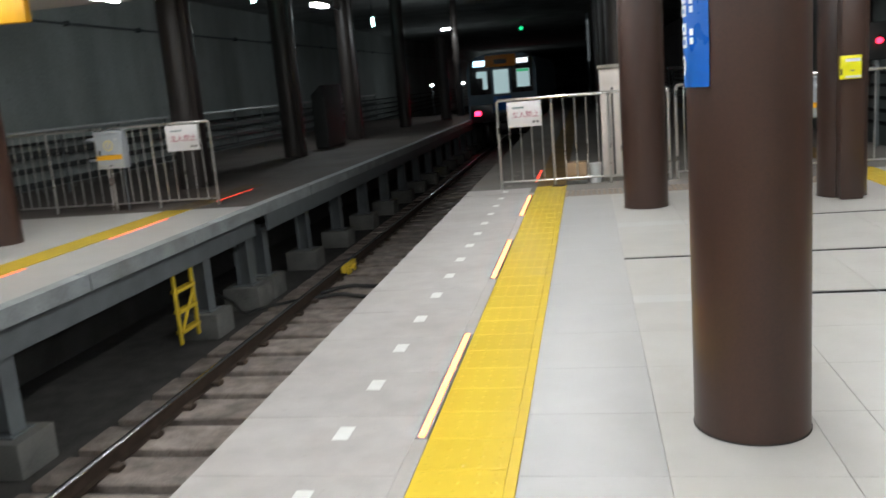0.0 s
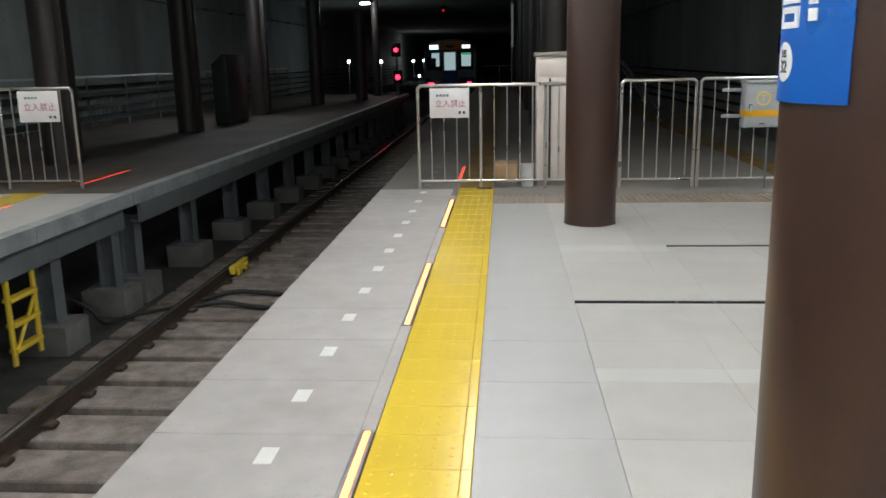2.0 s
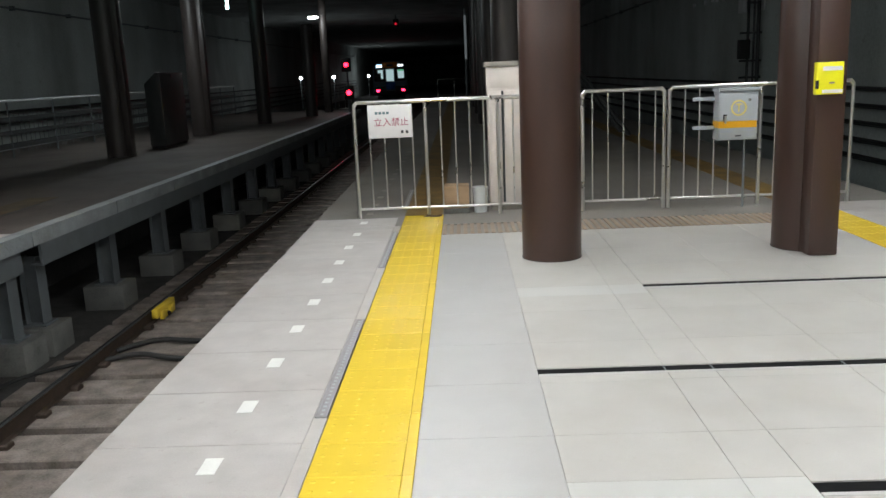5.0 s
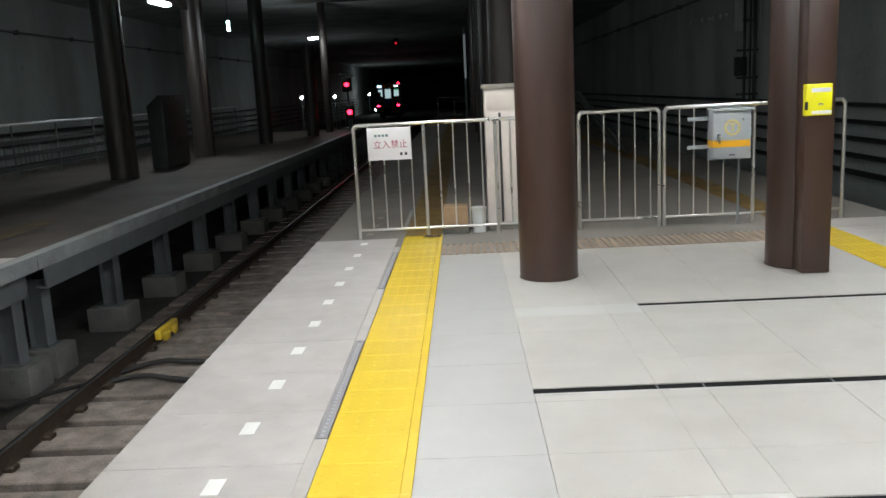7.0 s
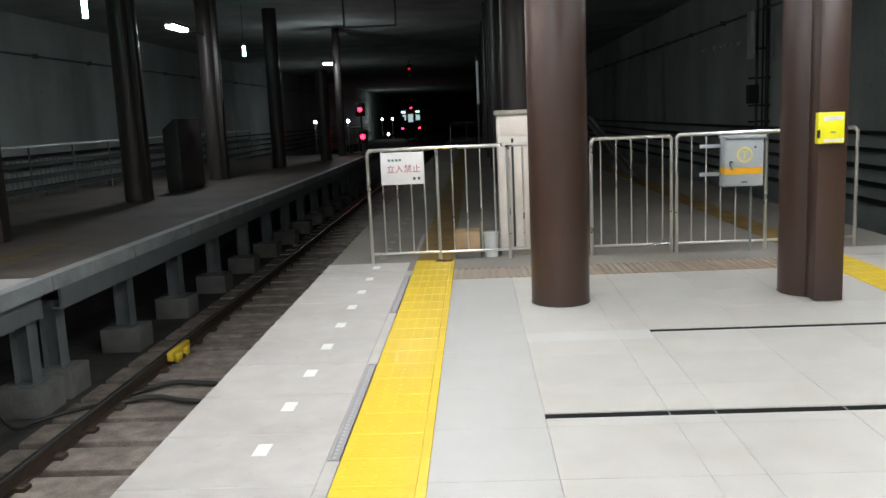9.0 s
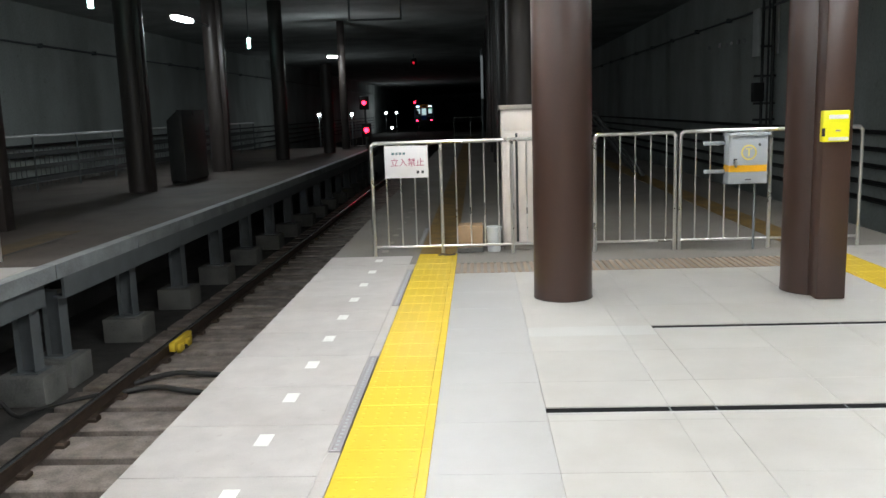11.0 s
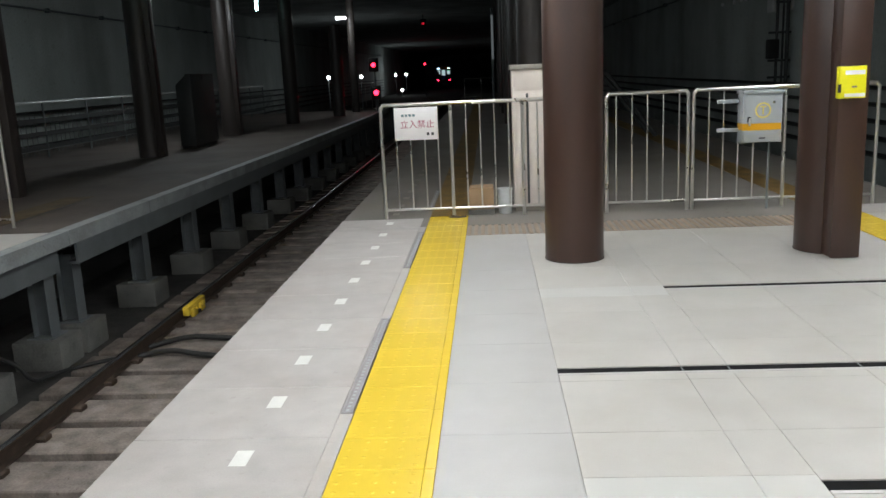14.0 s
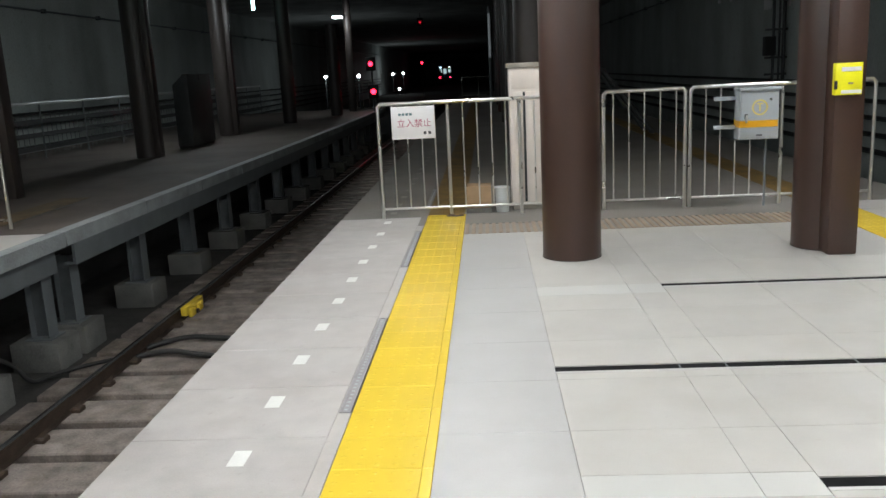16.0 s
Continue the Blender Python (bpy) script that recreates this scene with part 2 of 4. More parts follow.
def part(name, bm, material, parent=None, label=""):
    """Links a bmesh, drawn in world places, as one mesh under a thing or a part."""
    me = bpy.data.meshes.new(name)
    bm.normal_update()
    bm.to_mesh(me)
    bm.free()
    me.materials.append(material)
    smooth(me)
    ob = new(name, me)
    if parent:
        ob.parent = parent
        root = parent
        while root.parent:
            root = root.parent
        ob.matrix_parent_inverse = Matrix.Translation(-Vector(root.location)) if parent is root else Matrix.Identity(4)
    return tagged(ob, label) if label else ob


def solid(name, bm, material, label="", category="", kind="", group=""):
    return tagged(part(name, bm, material), label, category, group, kind)


def B():
    return bmesh.new()


MESHES = {}


def piece(name, x0, x1, y0, y1, z0, z1, material, parent, ch=0.003):
    """A slab, tile or bar with chamfered top edges; alike pieces share their mesh."""
    w, d, h = round(x1 - x0, 3), round(y1 - y0, 3), round(z1 - z0, 4)
    key = (name, w, d, h, material.name)
    if key not in MESHES:
        a, b, c = w / 2, d / 2, ch
        v = [(sx * a, sy * b, 0) for sx, sy in ((-1, -1), (1, -1), (1, 1), (-1, 1))]
        v += [(sx * a, sy * b, h - c) for sx, sy in ((-1, -1), (1, -1), (1, 1), (-1, 1))]
        v += [(sx * (a - c), sy * (b - c), h) for sx, sy in ((-1, -1), (1, -1), (1, 1), (-1, 1))]
        f = [(0, 3, 2, 1), (8, 9, 10, 11)]
        for i in range(4):
            j = (i + 1) % 4
            f += [(i, j, 4 + j, 4 + i), (4 + i, 4 + j, 8 + j, 8 + i)]
        me = bpy.data.meshes.new(name)
        me.from_pydata(v, [], f)
        me.materials.append(material)
        MESHES[key] = me
    ob = new(name, MESHES[key])
    ob.parent = parent
    ob.location = ((x0 + x1) / 2, (y0 + y1) / 2, z0)
    return ob


def letters(name, text, size, material, parent, m, label=""):
    """Words in the built-in font, as a thin mesh at the pose m."""
    cu = bpy.data.curves.new(name, "FONT")
    cu.body, cu.size, cu.extrude, cu.align_x, cu.align_y = text, size, 0.0006, "CENTER", "CENTER"
    tmp = new("letters_tmp", cu)
    me = bpy.data.meshes.new_from_object(tmp.evaluated_get(bpy.context.evaluated_depsgraph_get()))
    bpy.data.objects.remove(tmp)
    me.transform(m)
    me.materials.clear()
    me.materials.append(material)
    ob = new(name, me)
    ob.parent = parent
    root = parent
    while root.parent:
        root = root.parent
    if parent is root:
        ob.matrix_parent_inverse = Matrix.Translation(-Vector(root.location))
    return tagged(ob, label) if label else ob


# ---- plan ----
EDGE = -0.912          # edge of the near platform on the track side
EDGE_R = 5.29          # its far edge
RAIL_Z = -1.24         # top of the rails
BED_Z = -1.46
FENCE_Y = 10.674
PITCH = 0.6         # slab rows
ROW0 = 5.183


def opp_edge(y):
    """Edge of the opposite platform, which bends a little."""
    pts = ((-20, -4.05), (10.65, -3.95), (14, -3.9), (20, -3.82), (30, -3.8), (42, -3.92))
    for (a, xa), (b, xb) in zip(pts, pts[1:]):
        if y <= b:
            return xa + (xb - xa) * (y - a) / (b - a)
    return pts[-1][1]


# ---- large structure ----
solid("ground", box(B(), -16, 11, -16, 215, BED_Z - 0.3, BED_Z), BED, "dark dusty concrete track bed of the tunnel", "ground", "structure")
solid("wall_left", box(B(), -14.6, -14.0, -16, 215, BED_Z, 5.4), WALL, "grey stained concrete tunnel wall", "wall", "structure")
solid("wall_right", box(B(), 9.0, 9.6, -16, 215, BED_Z, 5.4), WALL, "grey stained concrete tunnel wall", "wall", "structure")
solid("wall_end", box(B(), -14.0, 9.0, 210, 210.5, BED_Z, 5.4), ROOF, "dark concrete tunnel end", "wall", "structure")
solid("wall_back", box(B(), -14.0, 9.0, -16, -15.5, BED_Z, 5.4), WALL, "grey concrete wall behind", "wall", "structure")
solid("ceiling", box(B(), -14.0, 9.0, -15.5, 210, 5.4, 5.8), ROOF, "dark concrete tunnel ceiling", "ceiling", "structure")

# near platform: core, edge beam, floor bed with the drain channels below the slabs
floor = solid("floor", box(B(), EDGE + 0.02, EDGE_R - 0.02, -12, 10.16, -0.5, -0.03), GROUT, "grout bed of the bright slab platform floor", "floor", "structure")
solid("platform_base", box(B(), EDGE + 0.12, EDGE_R - 0.12, -12, 60, BED_Z, -0.5), CONC, "concrete base of the platform", "platform", "structure")
solid("old_floor", box(B(), EDGE, EDGE_R, 10.16, 60, -0.5, 0.0, 0.01), DUSTY_FLOOR, "worn dark grey concrete platform floor beyond the fence", "floor", "structure")
solid("platform_ceiling", box(B(), -0.1, 4.4, -11, 11.1, 3.15, 3.3), CEIL, "pale metal ceiling over the platform", "ceiling", "structure")
solid("platform_ceiling_opposite", box(B(), -10.2, -4.45, -11, 11.3, 3.12, 3.3), CEIL, "pale metal ceiling over the opposite platform", "ceiling", "structure")

# opposite platform: one floor that follows its bend, and an edge beam in lengths
def bent_bar(bm, ys, o0, o1, z0, z1):
    rings = [[bm.verts.new(p) for p in ((opp_edge(y) - o1, y, z0), (opp_edge(y) - o0, y, z0), (opp_edge(y) - o0, y, z1), (opp_edge(y) - o1, y, z1))] for y in ys]
    for p, q in zip(rings, rings[1:]):
        for i in range(4):
            j = (i + 1) % 4
            bm.faces.new((p[i], p[j], q[j], q[i]))
    bm.faces.new(rings[0]), bm.faces.new(rings[-1][::-1])
    bmesh.ops.recalc_face_normals(bm, faces=bm.faces)
    return bm


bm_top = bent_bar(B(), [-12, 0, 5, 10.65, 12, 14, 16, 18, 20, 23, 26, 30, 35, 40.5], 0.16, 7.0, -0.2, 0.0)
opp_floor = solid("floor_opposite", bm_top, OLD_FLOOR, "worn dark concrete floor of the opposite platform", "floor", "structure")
beam = thing("edge_beam", -4.0, 10.6, 0, "pale grey edge beam of the opposite platform", "platform edge", kind="structure")
for k in range(-10, 14):
    y = 10.6 + 2.16 * k
    bm = bent_bar(B(), [y + 0.012, y + 1.08, min(y + 2.148, 40.5)], 0.0, 0.16, -0.16, 0.004)
    part("beam_length", bm, BAND, beam)


# ---- columns ----
def column(name, x, y, r, top, material, label, pilaster=False, collar=True, group="steel columns"):
    root = thing(name, x, y, 0, label, "column", group)
    bm = rod(B(), (x, y, 0.0), (x, y, top), r, 40)
    part("shaft", bm, material, root)
    if collar:
        # thin black ring where the shaft meets the floor
        bm = B()
        rod(bm, (x, y, 0.0), (x, y, 0.006), r + 0.004, 40)
        part("base_ring", bm, BLACK, root, "thin black ring round the column foot")
    if pilaster == "side":
        part("pipe_cover", box(B(), x + 0.16, x + 0.33, y - 0.12, y + 0.12, 0.0, top - 0.01, 0.012), material, root, "boxed pipe cover")
    elif pilaster:
        part("pipe_cover", box(B(), x - 0.115, x + 0.105, y - 0.39, y - 0.1, 0.004, top - 0.01, 0.012), material, root, "boxed brown pipe cover")
    return root


column("column", 1.39, 2.67, 0.231, 3.15, BROWN, "glossy dark brown round steel column with a blue station sign")
column("column", 1.362, 8.56, 0.236, 3.15, BROWN, "glossy dark brown round steel column beside the fence")
column("column", 3.39, 8.62, 0.243, 3.15, BROWN, "dark brown round steel column with a boxed pipe cover", pilaster=True)
column("column", 3.39, 2.67, 0.231, 3.15, BROWN, "glossy dark brown round steel column on the platform")
for y in (14.4, 20.3, 26.2, 32.1, 38.0, 43.9):
    column("column", 1.362, y, 0.23, 5.4, BROWN_OLD, "unlit dark steel column on the closed platform end", collar=False)
for x, y in ((-6.4, -4.1), (-6.4, 1.8), (-6.42, 8.3), (-6.46, 13.6), (-6.62, 19.55), (-6.74, 25.7), (-6.15, 31.0)):
    column("column", x, y, 0.24, 3.12 if y < 10 else 5.4, BROWN_OLD if y > 10 else BROWN, "dark steel column on the opposite platform", collar=False, pilaster="side" if 10 < y < 27 else False)
column("column", -5.22, 35.1, 0.235, 3.5, BROWN_OLD, "dark steel column at the platform end", collar=False)
column("column", -5.02, 38.0, 0.16, 5.4, BROWN_OLD, "lamp-lit steel column at the platform end", collar=False)


# ---- fence ----
def fence(x_posts, y, z_top, bars, label, rounded_end=None, group="fence panels"):
    root = thing("fence", x_posts[0], y, 0, label, "fence", group)
    x0, x1 = x_posts[0], x_posts[-1]
    part("top_rail", pipe(B(), [(x0, y, z_top - 0.035), (x0 + 0.03, y, z_top), (x1 - 0.03, y, z_top), (x1, y, z_top - 0.035)], 0.021, 12), STEEL, root)
    part("bottom_rail", rod(B(), (x0, y, 0.1), (x1, y, 0.1), 0.014), STEEL, root)
    for x in x_posts:
        post = part("post", rod(B(), (x, y, 0.0), (x, y, z_top - 0.02), 0.0195, 14), STEEL, root)
    for x in bars:
        part("baluster", rod(B(), (x, y, 0.1), (x, y, z_top), 0.0085, 8), STEEL, root)
    return root


def between(a, b, n):
    return [a + (b - a) * (i + 1) / (n + 1) for i in range(n)]


fence((-0.44, 0.293, 1.045, 1.82), FENCE_Y, 1.212, (-0.288, -0.137, 0.014, 0.155, 0.451, 0.601, 0.75, 0.898, *between(1.045, 1.82, 4)), "stainless steel fence panel with a white notice board")
fence((1.916, 2.754), FENCE_Y, 1.235, (2.016, 2.179, 2.336, 2.499, 2.661), "stainless steel fence panel with upright bars")
fence((2.806, 3.732, 4.66), FENCE_Y, 1.24, (2.963, 3.112, 3.265, 3.42, 3.578, *between(3.732, 4.66, 5)), "stainless steel fence panel with a grey box in front of it")
fence((-6.42, -5.70, -4.75), 10.93, 1.25, (*between(-6.42, -5.70, 4), *between(-5.70, -4.75, 5)), "stainless steel fence panel closing the opposite platform")
fence((-8.35, -7.47, -6.5), 10.97, 1.25, (*between(-8.35, -7.47, 5), *between(-7.47, -6.5, 5)), "stainless steel fence panel closing the opposite platform")
fence((-5.25, -4.15), 39.0, 1.2, between(-5.25, -4.15, 3), "small stainless steel fence at the platform end")
fence((-0.64, 0.3, 1.05), 50.0, 1.1, [], "far stainless steel fence with open bays")

# railing along the back of the opposite platform
root = thing("railing", -9.4, 12, 0, "long dull metal railing along the back of the platform, handrail whitened for lamp sheen", "railing")
# white colour on the handrail replaces the lamp's reflection in the steel
part("handrail", rod(B(), (-9.4, 11.2, 1.25), (-9.4, 39.5, 1.25), 0.032), PLASTIC, root)
for z in (0.25, 0.55, 0.85):
    part("rail_bar", box(B(), -9.415, -9.385, 12, 39.5, z - 0.05, z + 0.05), DARKBOX, root)
for i in range(14):
    y = 12.1 + i * 2.1
    part("post", rod(B(), (-9.4, y, 0), (-9.4, y, 1.24), 0.022), GREY_STEEL, root)
    for k in range(8):
        part("baluster", rod(B(), (-9.4, y + 0.23 + 0.21 * k, 0.1), (-9.4, y + 0.23 + 0.21 * k, 0.95), 0.009, 6), GREY_STEEL, root)


# ---- notice boards ----
def notice(x0, x1, y, z0, z1):
    root = thing("notice_board", (x0 + x1) / 2, y, z0, "white no-entry notice board hung on the fence", "sign", "no-entry notices")
    part("panel", box(B(), x0, x1, y, y + 0.008, z0, z1, 0.002), PAPER, root)
    w, xc, zc = x1 - x0, (x0 + x1) / 2, (z0 + z1) / 2
    letters("heading", "\u7acb\u5165\u7981\u6b62", 0.20 * w, PINK, root, pose(xc + 0.03 * w, y - 0.002, zc - 0.012, 90), "red characters")
    for i in range(4):
        part("small_character", box(B(), xc - 0.33 * w + i * 0.085 * w, xc - 0.27 * w + i * 0.085 * w, y - 0.0015, y + 0.001, z1 - 0.095, z1 - 0.07), GREEN_PRINT, root)
    for i in range(2):
        part("small_character", box(B(), xc + 0.24 * w + i * 0.11 * w, xc + 0.30 * w + i * 0.11 * w, y - 0.0015, y + 0.001, z0 + 0.045, z0 + 0.075), DARK_PRINT, root)
    return root


notice(-0.298, 0.157, FENCE_Y - 0.033, 0.842, 1.182)
notice(-5.44, -4.92, 10.895, 0.842, 1.222)


# ---- emergency stop boxes ----
def stop_box(x0, x1, y, z0, z1):
    root = thing("switch_box", (x0 + x1) / 2, y + 0.1, 0, "grey steel switch box with an orange band on a post", "electrical box", "switch boxes")
    w, h = x1 - x0, z1 - z0
    part("body", box(B(), x0, x1, y + 0.012, y + 0.20, z0, z1 - 0.02, 0.006), BOXGREY, root)
    door = part("door", box(B(), x0 + 0.012, x1 - 0.012, y, y + 0.016, z0 + 0.012, z1 - 0.05, 0.004), BOXGREY, root)
    part("rain_hood", box(B(), x0 - 0.01, x1 + 0.01, y - 0.02, y + 0.21, z1 - 0.03, z1, 0.006), BOXGREY, root)
    part("orange_band", box(B(), x0 - 0.002, x1 - 0.014, y - 0.0025, y + 0.19, z0 + 0.24 * h, z0 + 0.37 * h), ORANGE, root, "bright orange reflective band")
    xc, zc = (x0 + x1) / 2, z0 + 0.62 * h
    bm = B()
    n, r0, r1 = 32, 0.062, 0.079
    for i in range(n):
        a, b = 2 * math.pi * i / n, 2 * math.pi * (i + 1) / n
        bm.faces.new([bm.verts.new((xc + r * math.cos(c), y - 0.002, zc + r * math.sin(c))) for r, c in ((r0, a), (r1, a), (r1, b), (r0, b))])
    box(bm, xc - 0.007, xc + 0.007, y - 0.003, y - 0.001, zc - 0.04, zc + 0.035)
    box(bm, xc - 0.03, xc + 0.03, y - 0.003, y - 0.001, zc + 0.03, zc + 0.042)
    part("emblem", bm, PALE_YELLOW, root, "pale yellow ring mark")
    handle = part("handle", box(B(), x0 + 0.05, x0 + 0.07, y - 0.03, y - 0.012, z0 + 0.33 * h, z0 + 0.48 * h, 0.005), STEEL, door, "chrome lever handle")
    part("handle_plate", box(B(), x0 + 0.043, x0 + 0.077, y - 0.012, y + 0.001, z0 + 0.40 * h, z0 + 0.50 * h, 0.003), BLACK, door, "black handle plate")
    part("lock", rod(B(), (x1 - 0.09, y - 0.006, z1 - 0.12), (x1 - 0.09, y + 0.01, z1 - 0.12), 0.013), STEEL, root)
    part("maker_plate", box(B(), xc - 0.03, xc + 0.03, y - 0.002, y + 0.001, z0 + 0.07 * h, z0 + 0.10 * h), DARK_PRINT, root)
    for z in (z0 + 0.24 * h, z0 + 0.80 * h):
        part("bracket", box(B(), x0 - 0.22, x0, y + 0.14, y + 0.175, z - 0.02, z + 0.02, 0.004), BOXGREY, root)
    part("conduit", rod(B(), (x1 - 0.09, y + 0.12, 0.0), (x1 - 0.09, y + 0.12, z0 + 0.02), 0.013), GREY_STEEL, root)
    return root


stop_box(3.245, 3.635, 10.455, 0.698, 1.216)
stop_box(-6.51, -6.08, 10.73, 0.66, 1.217)

# yellow box on the boxed pipe cover
root = thing("alarm_box", 3.34, 8.2, 1.215, "lemon yellow metal alarm box fixed to the column", "alarm box")
part("body", box(B(), 3.248, 3.442, 8.17, 8.229, 1.216, 1.446, 0.005), LEMON, root)
part("label_strip", box(B(), 3.29, 3.43, 8.167, 8.171, 1.385, 1.415), PAPER, root, "white printed strip")
part("label_strip", box(B(), 3.29, 3.436, 8.167, 8.171, 1.226, 1.25), PAPER, root, "white printed strip")
part("print", box(B(), 3.34, 3.375, 8.167, 8.171, 1.292, 1.304), BEIGE_DARK, root)
part("latch", box(B(), 3.243, 3.261, 8.16, 8.18, 1.258, 1.318, 0.002), BLACK, root, "black latch")

# ---- curved blue station sign on the near column ----
cx, cy = 1.39, 2.67


def on_column(bm, a0, a1, z0, z1, r, thick=0.004, n=10):
    """A curved plate on the column between two angles (degrees, 270 faces the walker)."""
    rings = []
    for i in range(n + 1):
        c = radians(a0 + (a1 - a0) * i / n)
        rings.append([bm.verts.new((cx + q * math.cos(c), cy + q * math.sin(c), z)) for q, z in ((r, z0), (r + thick, z0), (r + thick, z1), (r, z1))])
    for p, q in zip(rings, rings[1:]):
        for k in range(4):
            m = (k + 1) % 4
            bm.faces.new((p[k], q[k], q[m], p[m]))
    bm.faces.new(rings[0]), bm.faces.new(rings[-1][::-1])
    bmesh.ops.recalc_face_normals(bm, faces=bm.faces)
    return bm


def disc_on_column(bm, a_mid, zc, rx, rz, r):
    c = [bm.verts.new((cx + r * math.cos(radians(a_mid) + rx * math.cos(t) / r), cy + r * math.sin(radians(a_mid) + rx * math.cos(t) / r), zc + rz * math.sin(t))) for t in (2 * math.pi * i / 36 for i in range(36))]
    for ring in range(4):
        k0, k1 = 1 - ring / 4, 1 - (ring + 1) / 4
        inner = []
        for i in range(36):
            t = 2 * math.pi * i / 36
            inner.append(bm.verts.new((cx + r * math.cos(radians(a_mid) + k1 * rx * math.cos(t) / r), cy + r * math.sin(radians(a_mid) + k1 * rx * math.cos(t) / r), zc + k1 * rz * math.sin(t))))
        for i in range(36):
            j = (i + 1) % 36
            bm.faces.new((c[i], c[j], inner[j], inner[i]))
        c = inner
    return bm


root = thing("station_sign", cx, cy, 1.396, "curved blue station sign with white characters on the column", "sign")
part("plate", on_column(B(), 120, 225, 1.406, 2.5, 0.233, n=28), BLUE, root)
part("number_badge", disc_on_column(B(), 180, 1.488, 0.041, 0.041, 0.238), WHITE_PRINT, root, "white round number badge")


def bend(ob, a_mid, zc, r):
    """Wraps flat letters, drawn in x and z about the origin, round the column."""
    for v in ob.data.vertices:
        a = radians(a_mid) + v.co.x / r
        v.co = Vector((cx + (r - v.co.y) * math.cos(a), cy + (r - v.co.y) * math.sin(a), zc + v.co.z))


for text, size, z in (("HS", 0.023, 1.506), ("32", 0.036, 1.479)):
    bend(letters("badge_number", text, size, DARK_PRINT, root, pose(0, 0, 0, 90)), 180, z - 0.002, 0.239)
for i in range(6):
    zz = 1.555 + i * 0.116
    for dz0, dz1 in ((0.0, 0.043), (0.049, 0.092)):
        for a0, a1, e0, e1 in ((171, 193, dz0, dz0 + 0.013), (171, 193, dz1 - 0.013, dz1), (171, 175, dz0 + 0.0132, dz1 - 0.0132), (189, 193, dz0 + 0.0132, dz1 - 0.0132)):
            part("character_stroke", on_column(B(), a0, a1, zz + e0, zz + e1, 0.2372, 0.0015, 5), WHITE_PRINT, root)
    for dz in (0.0, 0.032):
        part("small_character", on_column(B(), 200, 206, zz + 0.012 + dz, zz + 0.036 + dz, 0.2372, 0.0015, 4), WHITE_PRINT, root)

# ---- things behind the fence ----
root = thing("cabinet", 1.3, 11.1, 0, "tall beige metal cabinet with a darker cap behind the fence", "cabinet")
part("body", box(B(), 0.95, 1.66, 10.9, 11.35, 0.05, 1.52, 0.008), BEIGE, root)
part("cap", box(B(), 0.925, 1.685, 10.87, 11.38, 1.52, 1.572, 0.008), BEIGE_DARK, root, "weathered brown cap")
part("plinth", box(B(), 0.965, 1.645, 10.92, 11.33, 0.0, 0.05), BEIGE_DARK, root)
for x0, x1 in ((0.985, 1.09), (1.125, 1.33), (1.365, 1.63)):
    part("panel", box(B(), x0, x1, 10.89, 10.904, 0.09, 1.27, 0.004), BEIGE, root)
# dark strips paint the shade in the joints between the panels
for x in (1.1075, 1.3475):
    part("gap", box(B(), x - 0.012, x + 0.012, 10.895, 10.901, 0.09, 1.27), DARKBOX, root, "dark strip for the shade between panels")
part("header", box(B(), 0.975, 1.64, 10.892, 10.904, 1.3, 1.5, 0.004), BEIGE, root)

root = thing("carton", 0.59, 10.92, 0, "brown cardboard carton on a low grey block", "box")
part("box_body", box(B(), 0.455, 0.722, 10.79, 11.06, 0.055, 0.285, 0.006), CARD, root)
part("flap", box(B(), 0.457, 0.588, 10.79, 11.06, 0.286, 0.291), CARD, root)
part("flap", box(B(), 0.592, 0.72, 10.79, 11.06, 0.286, 0.29), CARD, root)
part("block", box(B(), 0.45, 0.727, 10.775, 11.07, 0.0, 0.055, 0.006), CONC, root, "grey concrete block")
root = thing("bucket", 0.845, 10.85, 0, "white plastic bucket with a lid", "bucket")
part("body", rod(B(), (0.845, 10.85, 0), (0.845, 10.85, 0.25), 0.07, 24, 0.08), PLASTIC, root)
part("lid", rod(B(), (0.845, 10.85, 0.25), (0.845, 10.85, 0.272), 0.085, 24), PLASTIC, root)
bm = B()
rod(bm, (0.27, 10.66, 0.004), (0.34, 10.59, 0.006), 0.02, 8)
rod(bm, (0.34, 10.59, 0.006), (0.42, 10.63, 0.006), 0.016, 8)
box(bm, 0.24, 0.41, 10.6, 10.66, 0.001, 0.012, 0.004)
solid("base_plate", bm, RUST, "small rusty base plate at the fence post", "plate")

# ---- opposite platform: girders, piers, footings, yellow step ----
root = thing("girder_line", -4.2, 8, -0.3, "grey painted steel girders under the platform edge", "girder", kind="structure")
for a, b, o in ((-12, 3.0, 0.10), (3.0, 10.5, 0.10), (10.74, 14, 0.0), (14, 18, 0.02), (18, 23, 0.05), (23, 30, 0.05), (30, 40, 0.05)):
    xa, xb = opp_edge(a + 0.01) - o, opp_edge(b) - o
    d = 0.07 if b < 10.6 else 0.04
    bm = B()
    for z0, z1, t in ((-0.34 - d, -0.16, 0.03), (-0.36 - d, -0.335 - d, 0.14)):
        vs = [bm.verts.new(p) for p in ((xa - t, a, z0), (xa, a, z0), (xb, b, z0), (xb - t, b, z0), (xa - t, a, z1), (xa, a, z1), (xb, b, z1), (xb - t, b, z1))]
        for f in ((0, 3, 2, 1), (4, 5, 6, 7), (0, 1, 5, 4), (1, 2, 6, 5), (2, 3, 7, 6), (3, 0, 4, 7)):
            bm.faces.new([vs[i] for i in f])
    part("girder", bm, GREY_STEEL, root)


